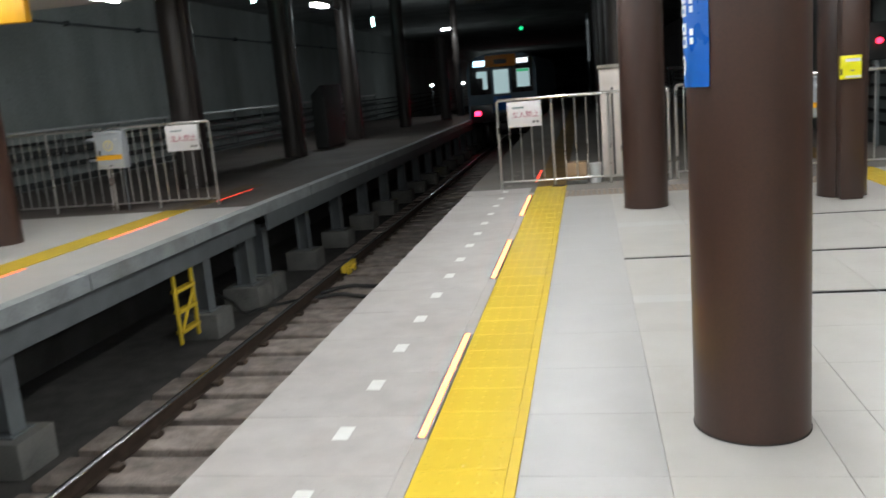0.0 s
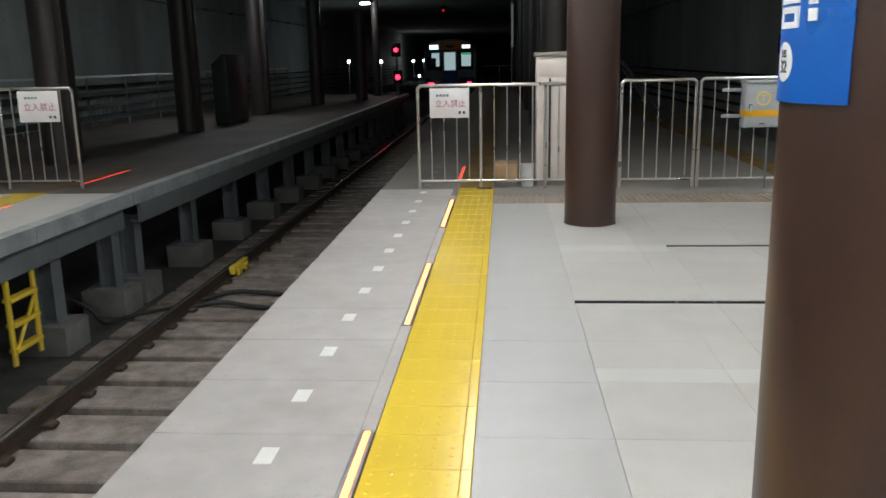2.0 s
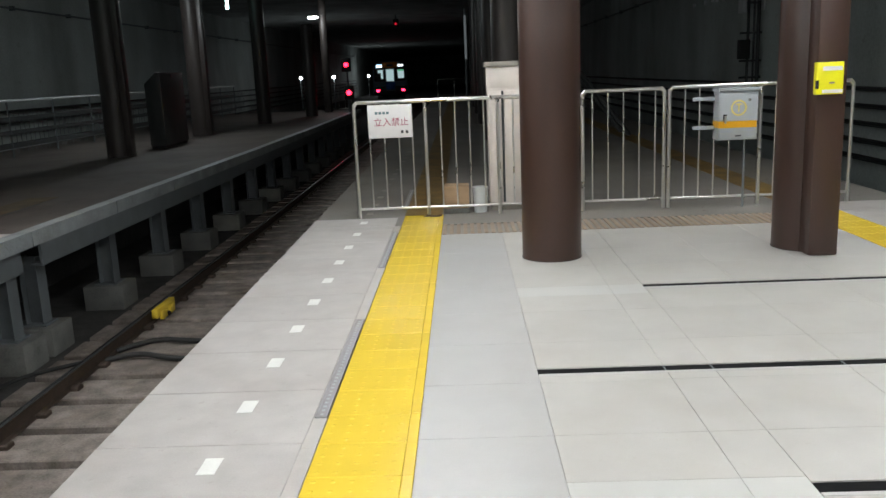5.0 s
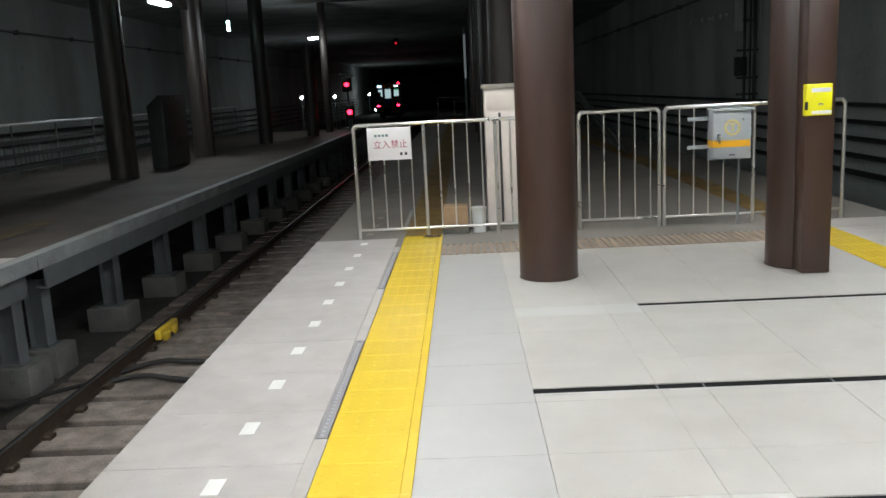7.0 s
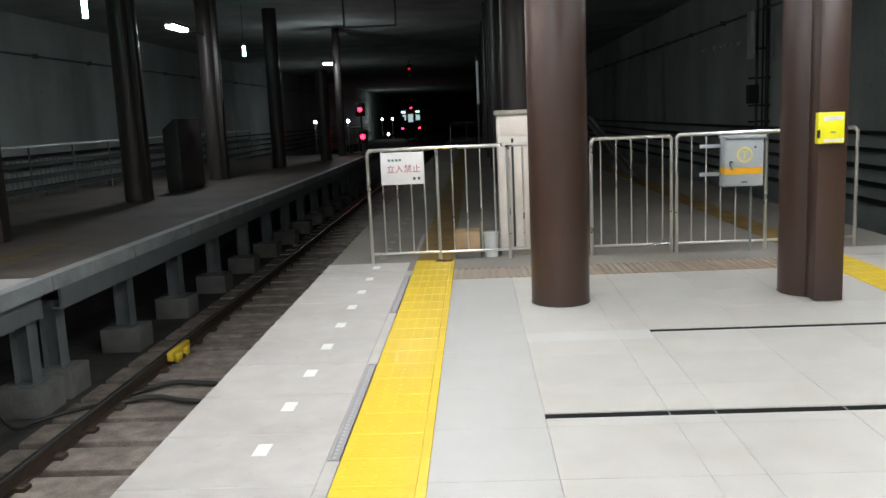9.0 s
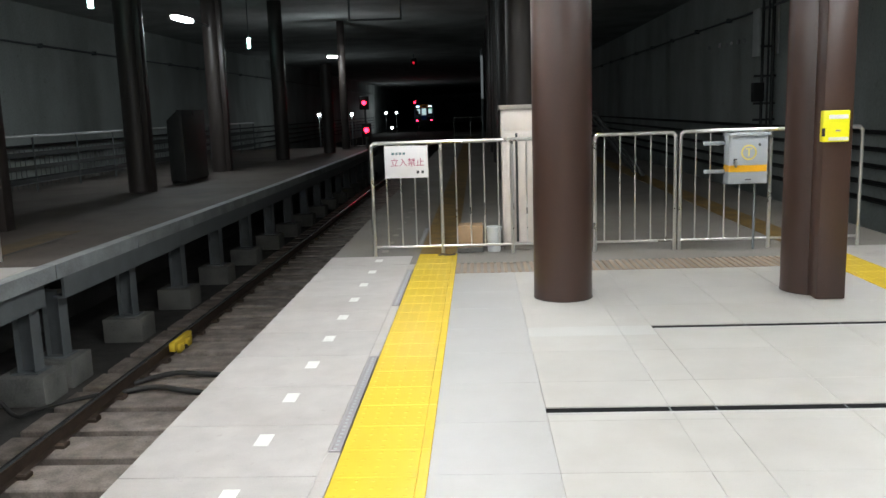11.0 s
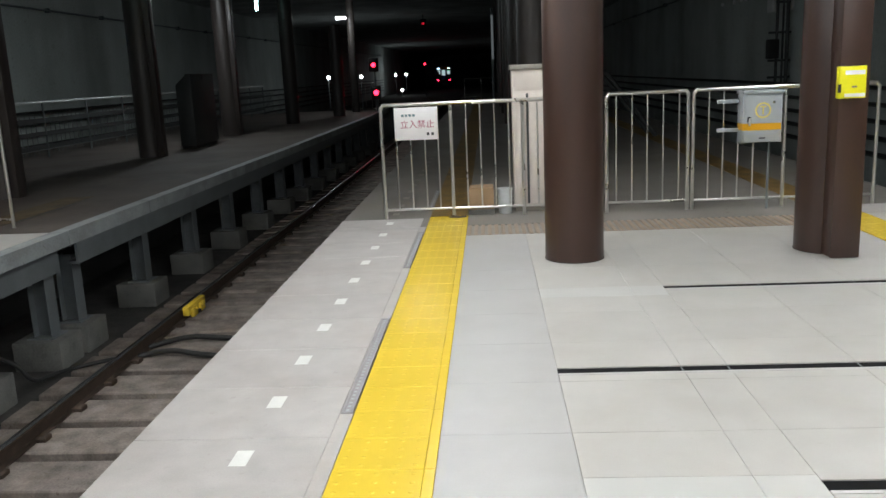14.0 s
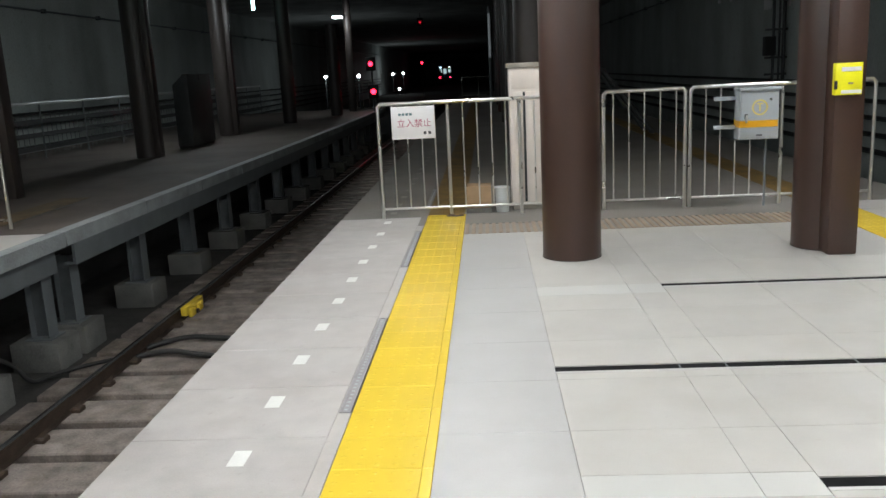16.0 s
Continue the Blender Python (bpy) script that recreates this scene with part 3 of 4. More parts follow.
def pier(y):
    x = opp_edge(y) - 0.28
    root = thing("pier", x, y, BED_Z, "steel H-post on a concrete footing under the platform", "post", "platform piers")
    part("footing", box(B(), x - 0.28, x + 0.26, y - 0.25, y + 0.25, BED_Z, -1.13, 0.02), CONC, root)
    bm = B()
    box(bm, x + 0.088, x + 0.10, y - 0.10, y + 0.10, -1.115, -0.345)
    box(bm, x - 0.10, x - 0.088, y - 0.10, y + 0.10, -1.115, -0.345)
    box(bm, x - 0.088, x + 0.088, y - 0.006, y + 0.008, -1.115, -0.345)
    part("h_post", bm, GREY_STEEL, root)
    part("foot_plate", box(B(), x - 0.15, x + 0.15, y - 0.15, y + 0.15, -1.13, -1.115), GREY_STEEL, root)
    return root


for y in [1.2, 3.2, 5.2, 9.02, 10.39, 11.0] + [12.9 + 1.9 * i for i in range(15)]:
    pier(y)
solid("under_platform_wall", box(B(), -5.9, -5.7, -12, 40, BED_Z, -0.36), UNDER_SHADE, "dark wall under the opposite platform, its shade put into the colour", "wall", "structure")

root = thing("step_ladder", -4.12, 8.3, BED_Z, "yellow steel track access steps under the platform", "ladder")
for y in (8.1, 8.55):
    part("stringer", box(B(), -4.14, -4.11, y - 0.03, y + 0.03, -1.3, -0.36, 0.004), YELLOW, root)
for z in (-1.15, -0.9, -0.65):
    part("rung", box(B(), -4.18, -4.08, 8.1, 8.55, z - 0.02, z + 0.02, 0.004), YELLOW, root)
part("brace", rod(B(), (-4.12, 8.1, -1.2), (-4.12, 8.55, -0.7), 0.02), YELLOW, root)

# ---- track ----
TRACK = -2.508


def rail_run(name, x, material=RUST):
    root = thing(name, x, 10, BED_Z, "rusty steel running rail with a polished head", "rail", "running rails")
    bm = B()
    box(bm, x - 0.065, x + 0.065, -14, 75, RAIL_Z - 0.15, RAIL_Z - 0.135)
    box(bm, x - 0.009, x + 0.009, -14, 75, RAIL_Z - 0.135, RAIL_Z - 0.035)
    part("web", bm, material, root)
    part("head", box(B(), x - 0.034, x + 0.034, -14, 75, RAIL_Z - 0.035, RAIL_Z - 0.006, 0.006), material, root)
    bm = B()
    arc = [(x + 0.031 * k / 6, RAIL_Z + 0.001 - 0.19 * max(0.0, 0.031 * abs(k) / 6 - 0.004)) for k in range(-6, 7)]
    rows = [[bm.verts.new((px, y, pz)) for px, pz in arc] for y in (-14, 75)]
    for i in range(12):
        bm.faces.new((rows[0][i], rows[0][i + 1], rows[1][i + 1], rows[1][i]))
    part("running_band", bm, RAILTOP, root, "polished bright running band")
    return root


rail_run("rail", TRACK - 0.755)
rail_run("rail", TRACK + 0.755)
for x in (6.3, 7.8):
    rail_run("rail", x)
root = thing("rail_joint", TRACK - 0.75, 12.0, RAIL_Z, "yellow painted rail clamp", "rail clamp")
bm = box(B(), TRACK - 0.72, TRACK - 0.64, 11.75, 12.38, RAIL_Z - 0.10, RAIL_Z + 0.012, 0.01)
for y0, y1 in ((11.84, 12.0), (12.12, 12.28)):
    box(bm, TRACK - 0.66, TRACK - 0.605, y0, y1, RAIL_Z - 0.14, RAIL_Z - 0.03, 0.015)
part("clamp", bm, YELLOW, root)
part("bolt", rod(B(), (TRACK - 0.615, 11.95, RAIL_Z - 0.05), (TRACK - 0.59, 11.95, RAIL_Z - 0.05), 0.018, 6), YELLOW, root)
part("bolt", rod(B(), (TRACK - 0.615, 12.15, RAIL_Z - 0.05), (TRACK - 0.59, 12.15, RAIL_Z - 0.05), 0.018, 6), YELLOW, root)

track = thing("track", TRACK, 0, BED_Z, "brown sleepers laid in the dark track bed", "track", kind="structure")
random.seed(4)
for i in range(-19, 80):
    y = 1.15 + 0.645 * i
    ob = piece("sleeper", TRACK - 1.27, TRACK + 1.27, y - 0.25, y + 0.25, 0, 0.075, TIE, track, 0.012)
    ob.location = (0, y, 0.0)
    for s in (-1, 1):
        for e in (-1, 1) if -10 < i < 62 else ():
            c = piece("rail_clip", 0, 0.09, 0, 0.11, 0, 0.045, RUST, track, 0.012)
            c.location = (s * 0.755 + e * 0.1, y, 0.075)


def cable(name, pts, r, label):
    cu = bpy.data.curves.new(name, "CURVE")
    cu.dimensions, cu.bevel_depth, cu.bevel_resolution = "3D", r, 3
    sp = cu.splines.new("NURBS")
    sp.points.add(len(pts) - 1)
    for p, c in zip(sp.points, pts):
        p.co = (*c, 1)
    sp.use_endpoint_u, sp.order_u = True, 3
    tmp = new("cable_tmp", cu)
    me = bpy.data.meshes.new_from_object(tmp.evaluated_get(bpy.context.evaluated_depsgraph_get()))
    bpy.data.objects.remove(tmp)
    me.materials.append(BLACK)
    return tagged(new(name, me), label, "cable")


zt = BED_Z + 0.10
cable("cable", [(-4.3, 9.5, -1.05), (-4.05, 9.45, -1.1), (-3.95, 9.5, -1.35), (-3.9, 9.8, zt), (-3.65, 10.1, zt), (-3.35, 10.3, zt)], 0.022, "black cable looping from a footing to the rail")
cable("cable", [(-3.2, 10.3, zt), (-2.9, 10.4, zt + 0.05), (-2.5, 10.25, zt + 0.02), (-2.0, 10.2, zt), (-1.2, 10.0, zt)], 0.03, "black cable across the sleepers")
cable("cable", [(-3.2, 10.6, zt), (-2.9, 10.85, zt + 0.05), (-2.5, 10.85, zt + 0.02), (-2.0, 10.8, zt), (-1.2, 10.8, zt)], 0.03, "black cable across the sleepers")

# ---- lamps and signals ----
def tube_row(x, y0, y1, z, label):
    root = thing("tube_light", x, y0, z, label, "ceiling light", "fluorescent rows")
    part("tray", box(B(), x - 0.09, x + 0.09, y0, y1, z + 0.045, z + 0.11, 0.006), CEIL, root)
    y = y0
    while y < y1 - 0.6:
        part("tube", rod(B(), (x, y + 0.03, z + 0.025), (x, y + 1.18, z + 0.025), 0.018, 10), TUBE, root, "lit white tube")
        y += 1.25
    return root


tube_row(0.32, -8.0, 11.0, 3.04, "row of lit fluorescent tubes under the ceiling")
tube_row(4.1, -8.0, 11.0, 3.04, "row of lit fluorescent tubes under the ceiling")
tube_row(-5.15, -8.0, 11.1, 3.0, "row of lit fluorescent tubes under the opposite ceiling")
tube_row(-5.75, -8.0, 10.9, 3.0, "row of lit fluorescent tubes under the opposite ceiling")

root = thing("hanging_sign", -5.2, 6.3, 2.42, "orange hanging sign under the opposite ceiling", "sign")
part("panel", box(B(), -6.6, -4.845, 7.25, 7.35, 2.475, 2.8, 0.01), ORANGE, root)
part("hanger", rod(B(), (-6.3, 7.3, 2.8), (-6.3, 7.3, 3.12), 0.015), STEEL, root)
part("hanger", rod(B(), (-4.95, 7.3, 2.8), (-4.95, 7.3, 3.12), 0.015), STEEL, root)


def bracket_lamp(x, y, z, w, d, post, label):
    root = thing("bracket_lamp", x, y, z, label, "lamp", "bracket lamps")
    part("diffuser", box(B(), x - w / 2, x + w / 2, y - d / 2, y + d / 2, z - 0.03, z + 0.05, 0.02), COOL, root, "lit white diffuser")
    part("housing", box(B(), x - w / 2 - 0.02, x + w / 2 + 0.02, y - d / 2 - 0.02, y + d / 2 + 0.02, z + 0.05, z + 0.11, 0.01), GREY_STEEL, root)
    part("arm", rod(B(), (x, y, z + 0.08), (post[0], post[1], z + 0.08), 0.025), GREY_STEEL, root)
    return root


bracket_lamp(-6.6, 23.0, 3.97, 0.22, 1.05, (-6.74, 25.5), "lit white lamp on an arm of a column")
bracket_lamp(-5.27, 37.1, 3.87, 0.38, 0.2, (-5.02, 38.0), "lit white lamp on an arm of a column")
for x, y, z in ((-6.7, 29.5, 3.9), (-6.4, 17.5, 3.77)):
    root = thing("emergency_light", x, y, z, "small aqua emergency tube under a bracket", "lamp", "emergency lights")
    part("tube", box(B(), x - 0.05, x + 0.05, y - 0.03, y + 0.03, z - 0.17, z + 0.17, 0.02), AQUA, root, "lit aqua tube")
    part("hanger", rod(B(), (x, y, z + 0.16), (x, y, 5.4), 0.012), GREY_STEEL, root)


def far_lamp(x, y, z, r):
    root = thing("tunnel_lamp", x, y, z, "small lit tunnel lamp far away", "lamp", "tunnel lamps")
    part("globe", ball(B(), (x, y, z), r, 12), FARLAMP, root, "lit globe")
    part("stem", rod(B(), (x, y, BED_Z), (x, y, z - r * 0.8), 0.03, 8), GREY_STEEL, root)


for x, y, z, r in ((-10.26, 60, 1.48, 0.125), (-7.98, 60, 1.455, 0.125), (-12.1, 120, 1.40, 0.18), (-10.65, 120, 1.42, 0.18), (-11.3, 120, -0.68, 0.19)):
    far_lamp(x, y, z, r)


def signal(x, y, zs, label, radius=0.075):
    root = thing("signal", x, y, BED_Z if x < 4 else 0.0, label, "signal", "railway signals")
    part("mast", rod(B(), (x + 0.02, y + 0.12, BED_Z if x < 4 else 0.0), (x + 0.02, y + 0.12, max(zs) + 0.2), 0.04), GREY_STEEL, root)
    for z in zs:
        part("head", box(B(), x - 0.2, x + 0.2, y, y + 0.12, z - 0.28, z + 0.28, 0.03), BLACK, root)
        part("lens", rod(B(), (x, y - 0.03, z), (x, y + 0.01, z), radius, 20), REDLAMP, root, "lit red lens")
        part("hood", rod(B(), (x, y - 0.14, z + radius + 0.02), (x, y, z + radius + 0.02), 0.02, 8), BLACK, root)
    return root


signal(-4.02, 37.0, (1.945,), "railway signal showing red at the platform end", 0.09)
signal(-3.97, 37.05, (0.812,), "low railway signal showing red at the platform end", 0.105)
signal(-7.09, 108.0, (2.63,), "distant railway signal showing red", 0.14)
signal(5.12, 13.0, (1.6,), "platform signal showing red behind the fence", 0.045)

# hanging signal that turns from green to red as the train leaves
root = thing("signal", -3.56, 60.0, 4.85, "small hanging signal under the tunnel ceiling", "signal", "railway signals")
part("head", box(B(), -3.75, -3.37, 60.0, 60.25, 4.6, 5.1, 0.03), BLACK, root)
part("hanger", rod(B(), (-3.56, 60.1, 5.1), (-3.56, 60.1, 5.4), 0.03), GREY_STEEL, root)
GREEN_LENS = part("lens", rod(B(), (-3.56, 59.97, 4.9), (-3.56, 60.03, 4.9), 0.13, 16), GREENLAMP, root, "green lens")
RED_LENS = part("lens", rod(B(), (-3.56, 59.97, 4.8), (-3.56, 60.03, 4.8), 0.085, 16), REDFAINT, root, "faint red lens")

# dark cabinet on the opposite platform
root = thing("locker", -6.45, 22.3, 0, "long dark grey locker with a sloping top on the opposite platform", "cabinet")


def locker_body(x0, x1, y0, y1, z0, z_back, z_front):
    """A closed box whose top falls away from the track side."""
    bm = B()
    v = [bm.verts.new(p) for y in (y0, y1) for p in ((x0, y, z0), (x1, y, z0), (x1, y, z_front), (x1 - 0.12, y, z_front), (x0, y, z_back))]
    bm.faces.new(v[:5]), bm.faces.new(v[5:][::-1])
    for i in range(5):
        j = (i + 1) % 5
        bm.faces.new((v[i], v[5 + i], v[5 + j], v[j]))
    bmesh.ops.recalc_face_normals(bm, faces=bm.faces)
    bmesh.ops.bevel(bm, geom=list(bm.edges), offset=0.008, segments=2, affect="EDGES", profile=0.5)
    return bm


part("body", locker_body(-6.68, -6.30, 21.55, 23.2, 0.06, 1.50, 1.725), DARKBOX, root)
part("plinth", box(B(), -6.66, -6.33, 21.58, 23.17, 0.0, 0.06), BLACK, root)
lid = part("lid", box(B(), -6.43, -6.29, 21.54, 23.21, 1.722, 1.745, 0.006), DARKBOX, root)
part("hasp", box(B(), -6.295, -6.28, 22.3, 22.36, 1.6, 1.72, 0.003), BLACK, lid)

# ---- side walls: ledges, cables, conduits ----
for side, xw, s in (("left", -14.0, 1), ("right", 9.0, -1)):
    root = thing("cable_rack", xw, 0, 0, "dark cable rack with rows of cables along the tunnel wall", "cable rack", "cable racks")
    for i, z in enumerate((-0.6, -0.25, 0.1, 0.45, 0.8)):
        part("tray", box(B(), xw + s * 0.0, xw + s * 0.22, -12, 120, z - 0.02, z), DARKBOX, root)
        bm = B()
        for k in range(3):
            rod(bm, (xw + s * (0.05 + 0.06 * k), -12, z + 0.028), (xw + s * (0.05 + 0.06 * k), 120, z + 0.028), 0.026, 8)
        part("cable", bm, BLACK, root)
    root = thing("wall_pipe", xw, 0, 3.3, "dark pipe along the tunnel wall", "pipe")
    part("pipe", rod(B(), (xw + s * 0.1, -12, 4.1), (xw + s * 0.1, 120, 4.1), 0.035), GREY_STEEL, root)
    for y in range(2, 60, 4):
        part("clip", box(B(), xw, xw + s * 0.17, y - 0.03, y + 0.03, 4.03, 4.17), GREY_STEEL, root)

root = thing("conduit_stand", 8.8, 25.8, 0, "vertical conduits with boxes on the tunnel wall", "conduit")
for x, r in ((8.62, 0.04), (8.78, 0.03), (8.9, 0.05)):
    part("conduit", rod(B(), (x, 25.8, 0.4), (x, 25.8, 5.4), r), DARKBOX, root)
part("light_panel", box(B(), 8.33, 8.42, 25.35, 25.8, 2.72, 3.98, 0.02), PLASTIC, root, "pale cabinet front")
part("light_panel", box(B(), 9.2 - 0.25, 9.0, 25.6, 25.8, 2.78, 4.15, 0.01), PLASTIC, root, "pale cabinet front")
part("box", box(B(), 8.33, 8.62, 25.55, 25.8, 1.5, 2.02, 0.02), BLACK, root, "black box")
for z in (1.0, 1.45, 2.2, 3.0):
    part("cross_bar", box(B(), 8.4, 9.0, 25.78, 25.82, z - 0.03, z + 0.03), DARKBOX, root)


# empty sign frame hung over the track
root = thing("overhead_gantry", -1.42, 20, 3.48, "empty dark steel gantry hung from the tunnel ceiling", "gantry")
for x in (-1.97, -0.87):
    part("upright", box(B(), x - 0.02, x + 0.02, 19.98, 20.02, 3.46, 5.4), GREY_STEEL, root)
part("crossbar", box(B(), -1.95, -0.89, 19.98, 20.02, 3.46, 3.50), GREY_STEEL, root)

# slanted stair rails on the closed platform end
root = thing("stair_rail", 3.4, 20, 0, "dark slanted stair railing on the closed platform end", "railing")
for y in (20.0, 20.9):
    part("side_panel", pipe(B(), [(2.75, y, 1.42), (3.2, y, 1.37), (4.25, y, 0.0)], 0.05, 10), DARKBOX, root)
    part("post", rod(B(), (2.8, y, 0.0), (2.8, y, 1.4), 0.03), BLACK, root)
root = thing("lit_pole", 0.95, 40, 0, "tall slim pale pole on the far platform end, glowing where lamplight falls", "lamp")
part("pole", rod(B(), (0.95, 40.1, 0.0), (0.95, 40.1, 4.2), 0.06), GREY_STEEL, root)
# added glowing rod stands in for the lit stretch of the pole
part("tube", rod(B(), (0.95, 39.98, 2.0), (0.95, 39.98, 3.9), 0.05), POLE_LIGHT, root, "glowing rod for the lamplight on the pole")
# distant glints along the wall, drawn as small white plates
root = thing("wall_glints", 8.9, 30, 3.6, "row of small white plates standing in for glints on the tunnel wall", "marker")
for i, (y, h) in enumerate(((28.6, 0.05), (29.2, 0.07), (29.9, 0.05), (30.4, 0.04), (31.2, 0.08), (32.6, 0.05))):
    part("glint_plate", box(B(), 8.95, 9.0, y - 0.09, y + 0.09, 3.36 + 0.012 * i - h, 3.36 + 0.012 * i + h, 0.01), WHITE_PRINT, root)


# ---- train ----
def build_train():
    root = thing("train", 0, 0, BED_Z, "departing commuter train, its rear cab lit inside", "train")
    w, top, z0 = 1.38, 2.5, -0.15
    bm = B()
    prof = [(-w, z0), (-w, 1.9), (-1.28, 2.2), (-1.0, 2.42), (-0.5, 2.53), (0, 2.56), (0.5, 2.53), (1.0, 2.42), (1.28, 2.2), (w, 1.9), (w, z0)]
    rows = [[bm.verts.new((x, y, z)) for x, z in prof] for y in (0.0, 18.6)]
    n = len(prof)
    for i in range(n):
        j = (i + 1) % n
        bm.faces.new((rows[0][i], rows[1][i], rows[1][j], rows[0][j]))
    bm.faces.new(rows[0]), bm.faces.new(rows[1][::-1])
    part("body", bm, TRAIN_BODY, root)
    part("front_mask", box(B(), -1.26, 1.26, -0.03, 0.001, 0.95, 2.32, 0.02), TRAIN_BLACK, root, "black front mask")
    part("front_skirt", box(B(), -1.3, 1.3, -0.03, 0.001, -0.15, 0.55, 0.02), TRAIN_BLACK, root)
    part("route_panel", box(B(), -0.60, 0.60, -0.05, -0.02, 2.0, 2.45, 0.02), TRAIN_ORANGE, root, "orange panel over the door")
    part("panel_mark", box(B(), -0.25, 0.25, -0.055, -0.045, 2.1, 2.28), TRAIN_BLACK, root)
    part("lit_sign", box(B(), -1.08, -0.62, -0.05, -0.02, 2.05, 2.27, 0.01), SIGNBLUE, root, "lit blue-white sign")
    for x in (0.65, 0.88):
        part("lit_sign", box(B(), x, x + 0.2, -0.05, -0.02, 2.08, 2.26, 0.01), SIGNWHITE, root, "lit white sign")
    door = part("end_door", box(B(), -0.40, 0.40, -0.05, -0.02, 0.2, 1.95, 0.015), TRAIN_BODY, root, "pale blue end door")
    part("door_window", box(B(), -0.30, 0.30, -0.06, -0.045, 0.95, 1.88, 0.01), LITWIN, root, "lit door window")
    part("side_window", box(B(), 0.62, 1.12, -0.05, -0.028, 1.15, 1.85, 0.02), LITWIN, root, "lit cab window")
    part("side_window", box(B(), -0.98, -0.56, -0.05, -0.028, 1.15, 1.85, 0.02), LITWIN, root, "lit cab window")
    part("window_shade", box(B(), -1.0, -0.74, -0.06, -0.045, 1.13, 1.6, 0.02), TRAIN_BLACK, root, "dark seat back behind the window")
    part("green_strip", box(B(), 0.64, 1.1, -0.06, -0.045, 1.74, 1.84, 0.01), WINDOW_GREEN, root, "green strip over the cab window")
    part("door_panel", box(B(), -0.36, 0.36, -0.06, -0.045, 0.3, 0.85, 0.01), BLUE, root, "blue lower door panel")
    for s in (-1, 1):
        part("tail_light", box(B(), s * 1.02 - 0.13, s * 1.02 + 0.13, -0.07, -0.02, 0.13, 0.31, 0.03), REDDIM, root, "lit red tail light")
        part("bogie", box(B(), s * 0.9 - 0.12, s * 0.9 + 0.12, 1.5, 4.0, RAIL_Z + 0.15, RAIL_Z + 0.95, 0.05), TRAIN_BLACK, root)
        for yy in (1.9, 3.6):
            part("wheel", rod(B(), (s * 0.75 - 0.06, yy, RAIL_Z + 0.43), (s * 0.75 + 0.06, yy, RAIL_Z + 0.43), 0.43, 24), RUST, root)
    part("coupler", box(B(), -0.15, 0.15, -0.35, 0.0, RAIL_Z + 0.7, RAIL_Z + 1.0, 0.03), TRAIN_BLACK, root)
    part("underfloor", box(B(), -1.2, 1.2, 4.5, 16, RAIL_Z + 0.25, z0, 0.05), TRAIN_BLACK, root)
    return root


train = build_train()

# ---- light-emitting edge strips ----
LED_PARTS = []


def led_strip(x, y0, y1, lit, label, case=LED_GREY):
    root = thing("led_strip", x, (y0 + y1) / 2, 0, label, "warning light", "platform edge light strips")
    bm = B()
    box(bm, x - 0.027, x - 0.0135, y0, y1, -0.028, 0.005, 0.001)
    box(bm, x + 0.0135, x + 0.027, y0, y1, -0.028, 0.005, 0.001)
    box(bm, x - 0.027, x + 0.027, y0 - 0.012, y0, -0.028, 0.005, 0.001)
    box(bm, x - 0.027, x + 0.027, y1, y1 + 0.012, -0.028, 0.005, 0.001)
    part("housing", bm, case, root)
    bm = B()
    n = int((y1 - y0) / 0.045)
    for i in range(n):
        yy = y0 + (i + 0.5) * (y1 - y0) / n
        box(bm, x - 0.007, x + 0.007, yy - 0.008, yy + 0.008, -0.012, 0.0025)
    part("cover", box(B(), x - 0.0135, x + 0.0135, y0, y1, -0.028, 0.001), case, root, "dull grey cover")
    tagged(part("diode_row", bm, BOXGREY if case is LED_GREY else case, root), "row of pale diodes", kind="stuff")
    bar = part("light_bar", box(B(), x - 0.0125, x + 0.0125, y0 + 0.003, y1 - 0.003, -0.008, 0.006), lit, root, "glowing warning bar")
    LED_PARTS.append(bar)
    return root


for i in range(-3, 2):
    y0 = 5.45 + 2.91 * i
    led_strip(-0.003, y0, y0 + 1.475, LEDHOT, "grey edge light strip with blinking red diodes")
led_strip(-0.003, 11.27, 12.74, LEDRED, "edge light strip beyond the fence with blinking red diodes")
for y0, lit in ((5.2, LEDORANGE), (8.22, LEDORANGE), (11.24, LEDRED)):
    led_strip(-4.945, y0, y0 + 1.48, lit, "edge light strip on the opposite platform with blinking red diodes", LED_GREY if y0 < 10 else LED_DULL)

# bed below the strips of the near platform
solid("strip_bed", box(B(), EDGE + 0.01, 0.03, 10.155, 10.162, -0.1, -0.002), GROUT, "grout joint", "floor", "structure")

# ---- opposite platform's bright end ----
solid("floor_opposite_new", box(B(), -10.9, -4.12, -12, 10.5, -0.01, 0.004), SLAB, "pale slab floor of the opposite platform", "floor", "structure")
solid("tactile_strip_opposite", box(B(), -5.4, -4.99, -12, 10.5, 0.004, 0.010), YELLOW, "yellow tactile strip on the opposite platform", "tactile strip", "structure")
solid("tactile_strip_worn", box(B(), -5.4, -4.99, 10.52, 13.4, -0.002, 0.003), YELLOW_GONE, "nearly worn-off yellow strip on the dark platform", "tactile strip", "structure")
solid("tactile_strip_far", box(B(), 0.035, 0.43, 10.74, 50, 0.0, 0.005), YELLOW_WORN_DIM, "dusty yellow tactile strip beyond the fence, dimmed for light falloff", "tactile strip", "structure")
solid("tactile_strip_side", box(B(), 3.98, 4.34, 10.74, 50, 0.0, 0.005), YELLOW_WORN_DIM, "dusty yellow tactile strip beyond the fence, dimmed for light falloff", "tactile strip", "structure")

# ---- floor pieces ----
SLOTS = ((4.70, 1.878), (5.935, 1.01), (7.541, 1.878))
PALE = ((4.60, 4.781), (7.342, 7.582))
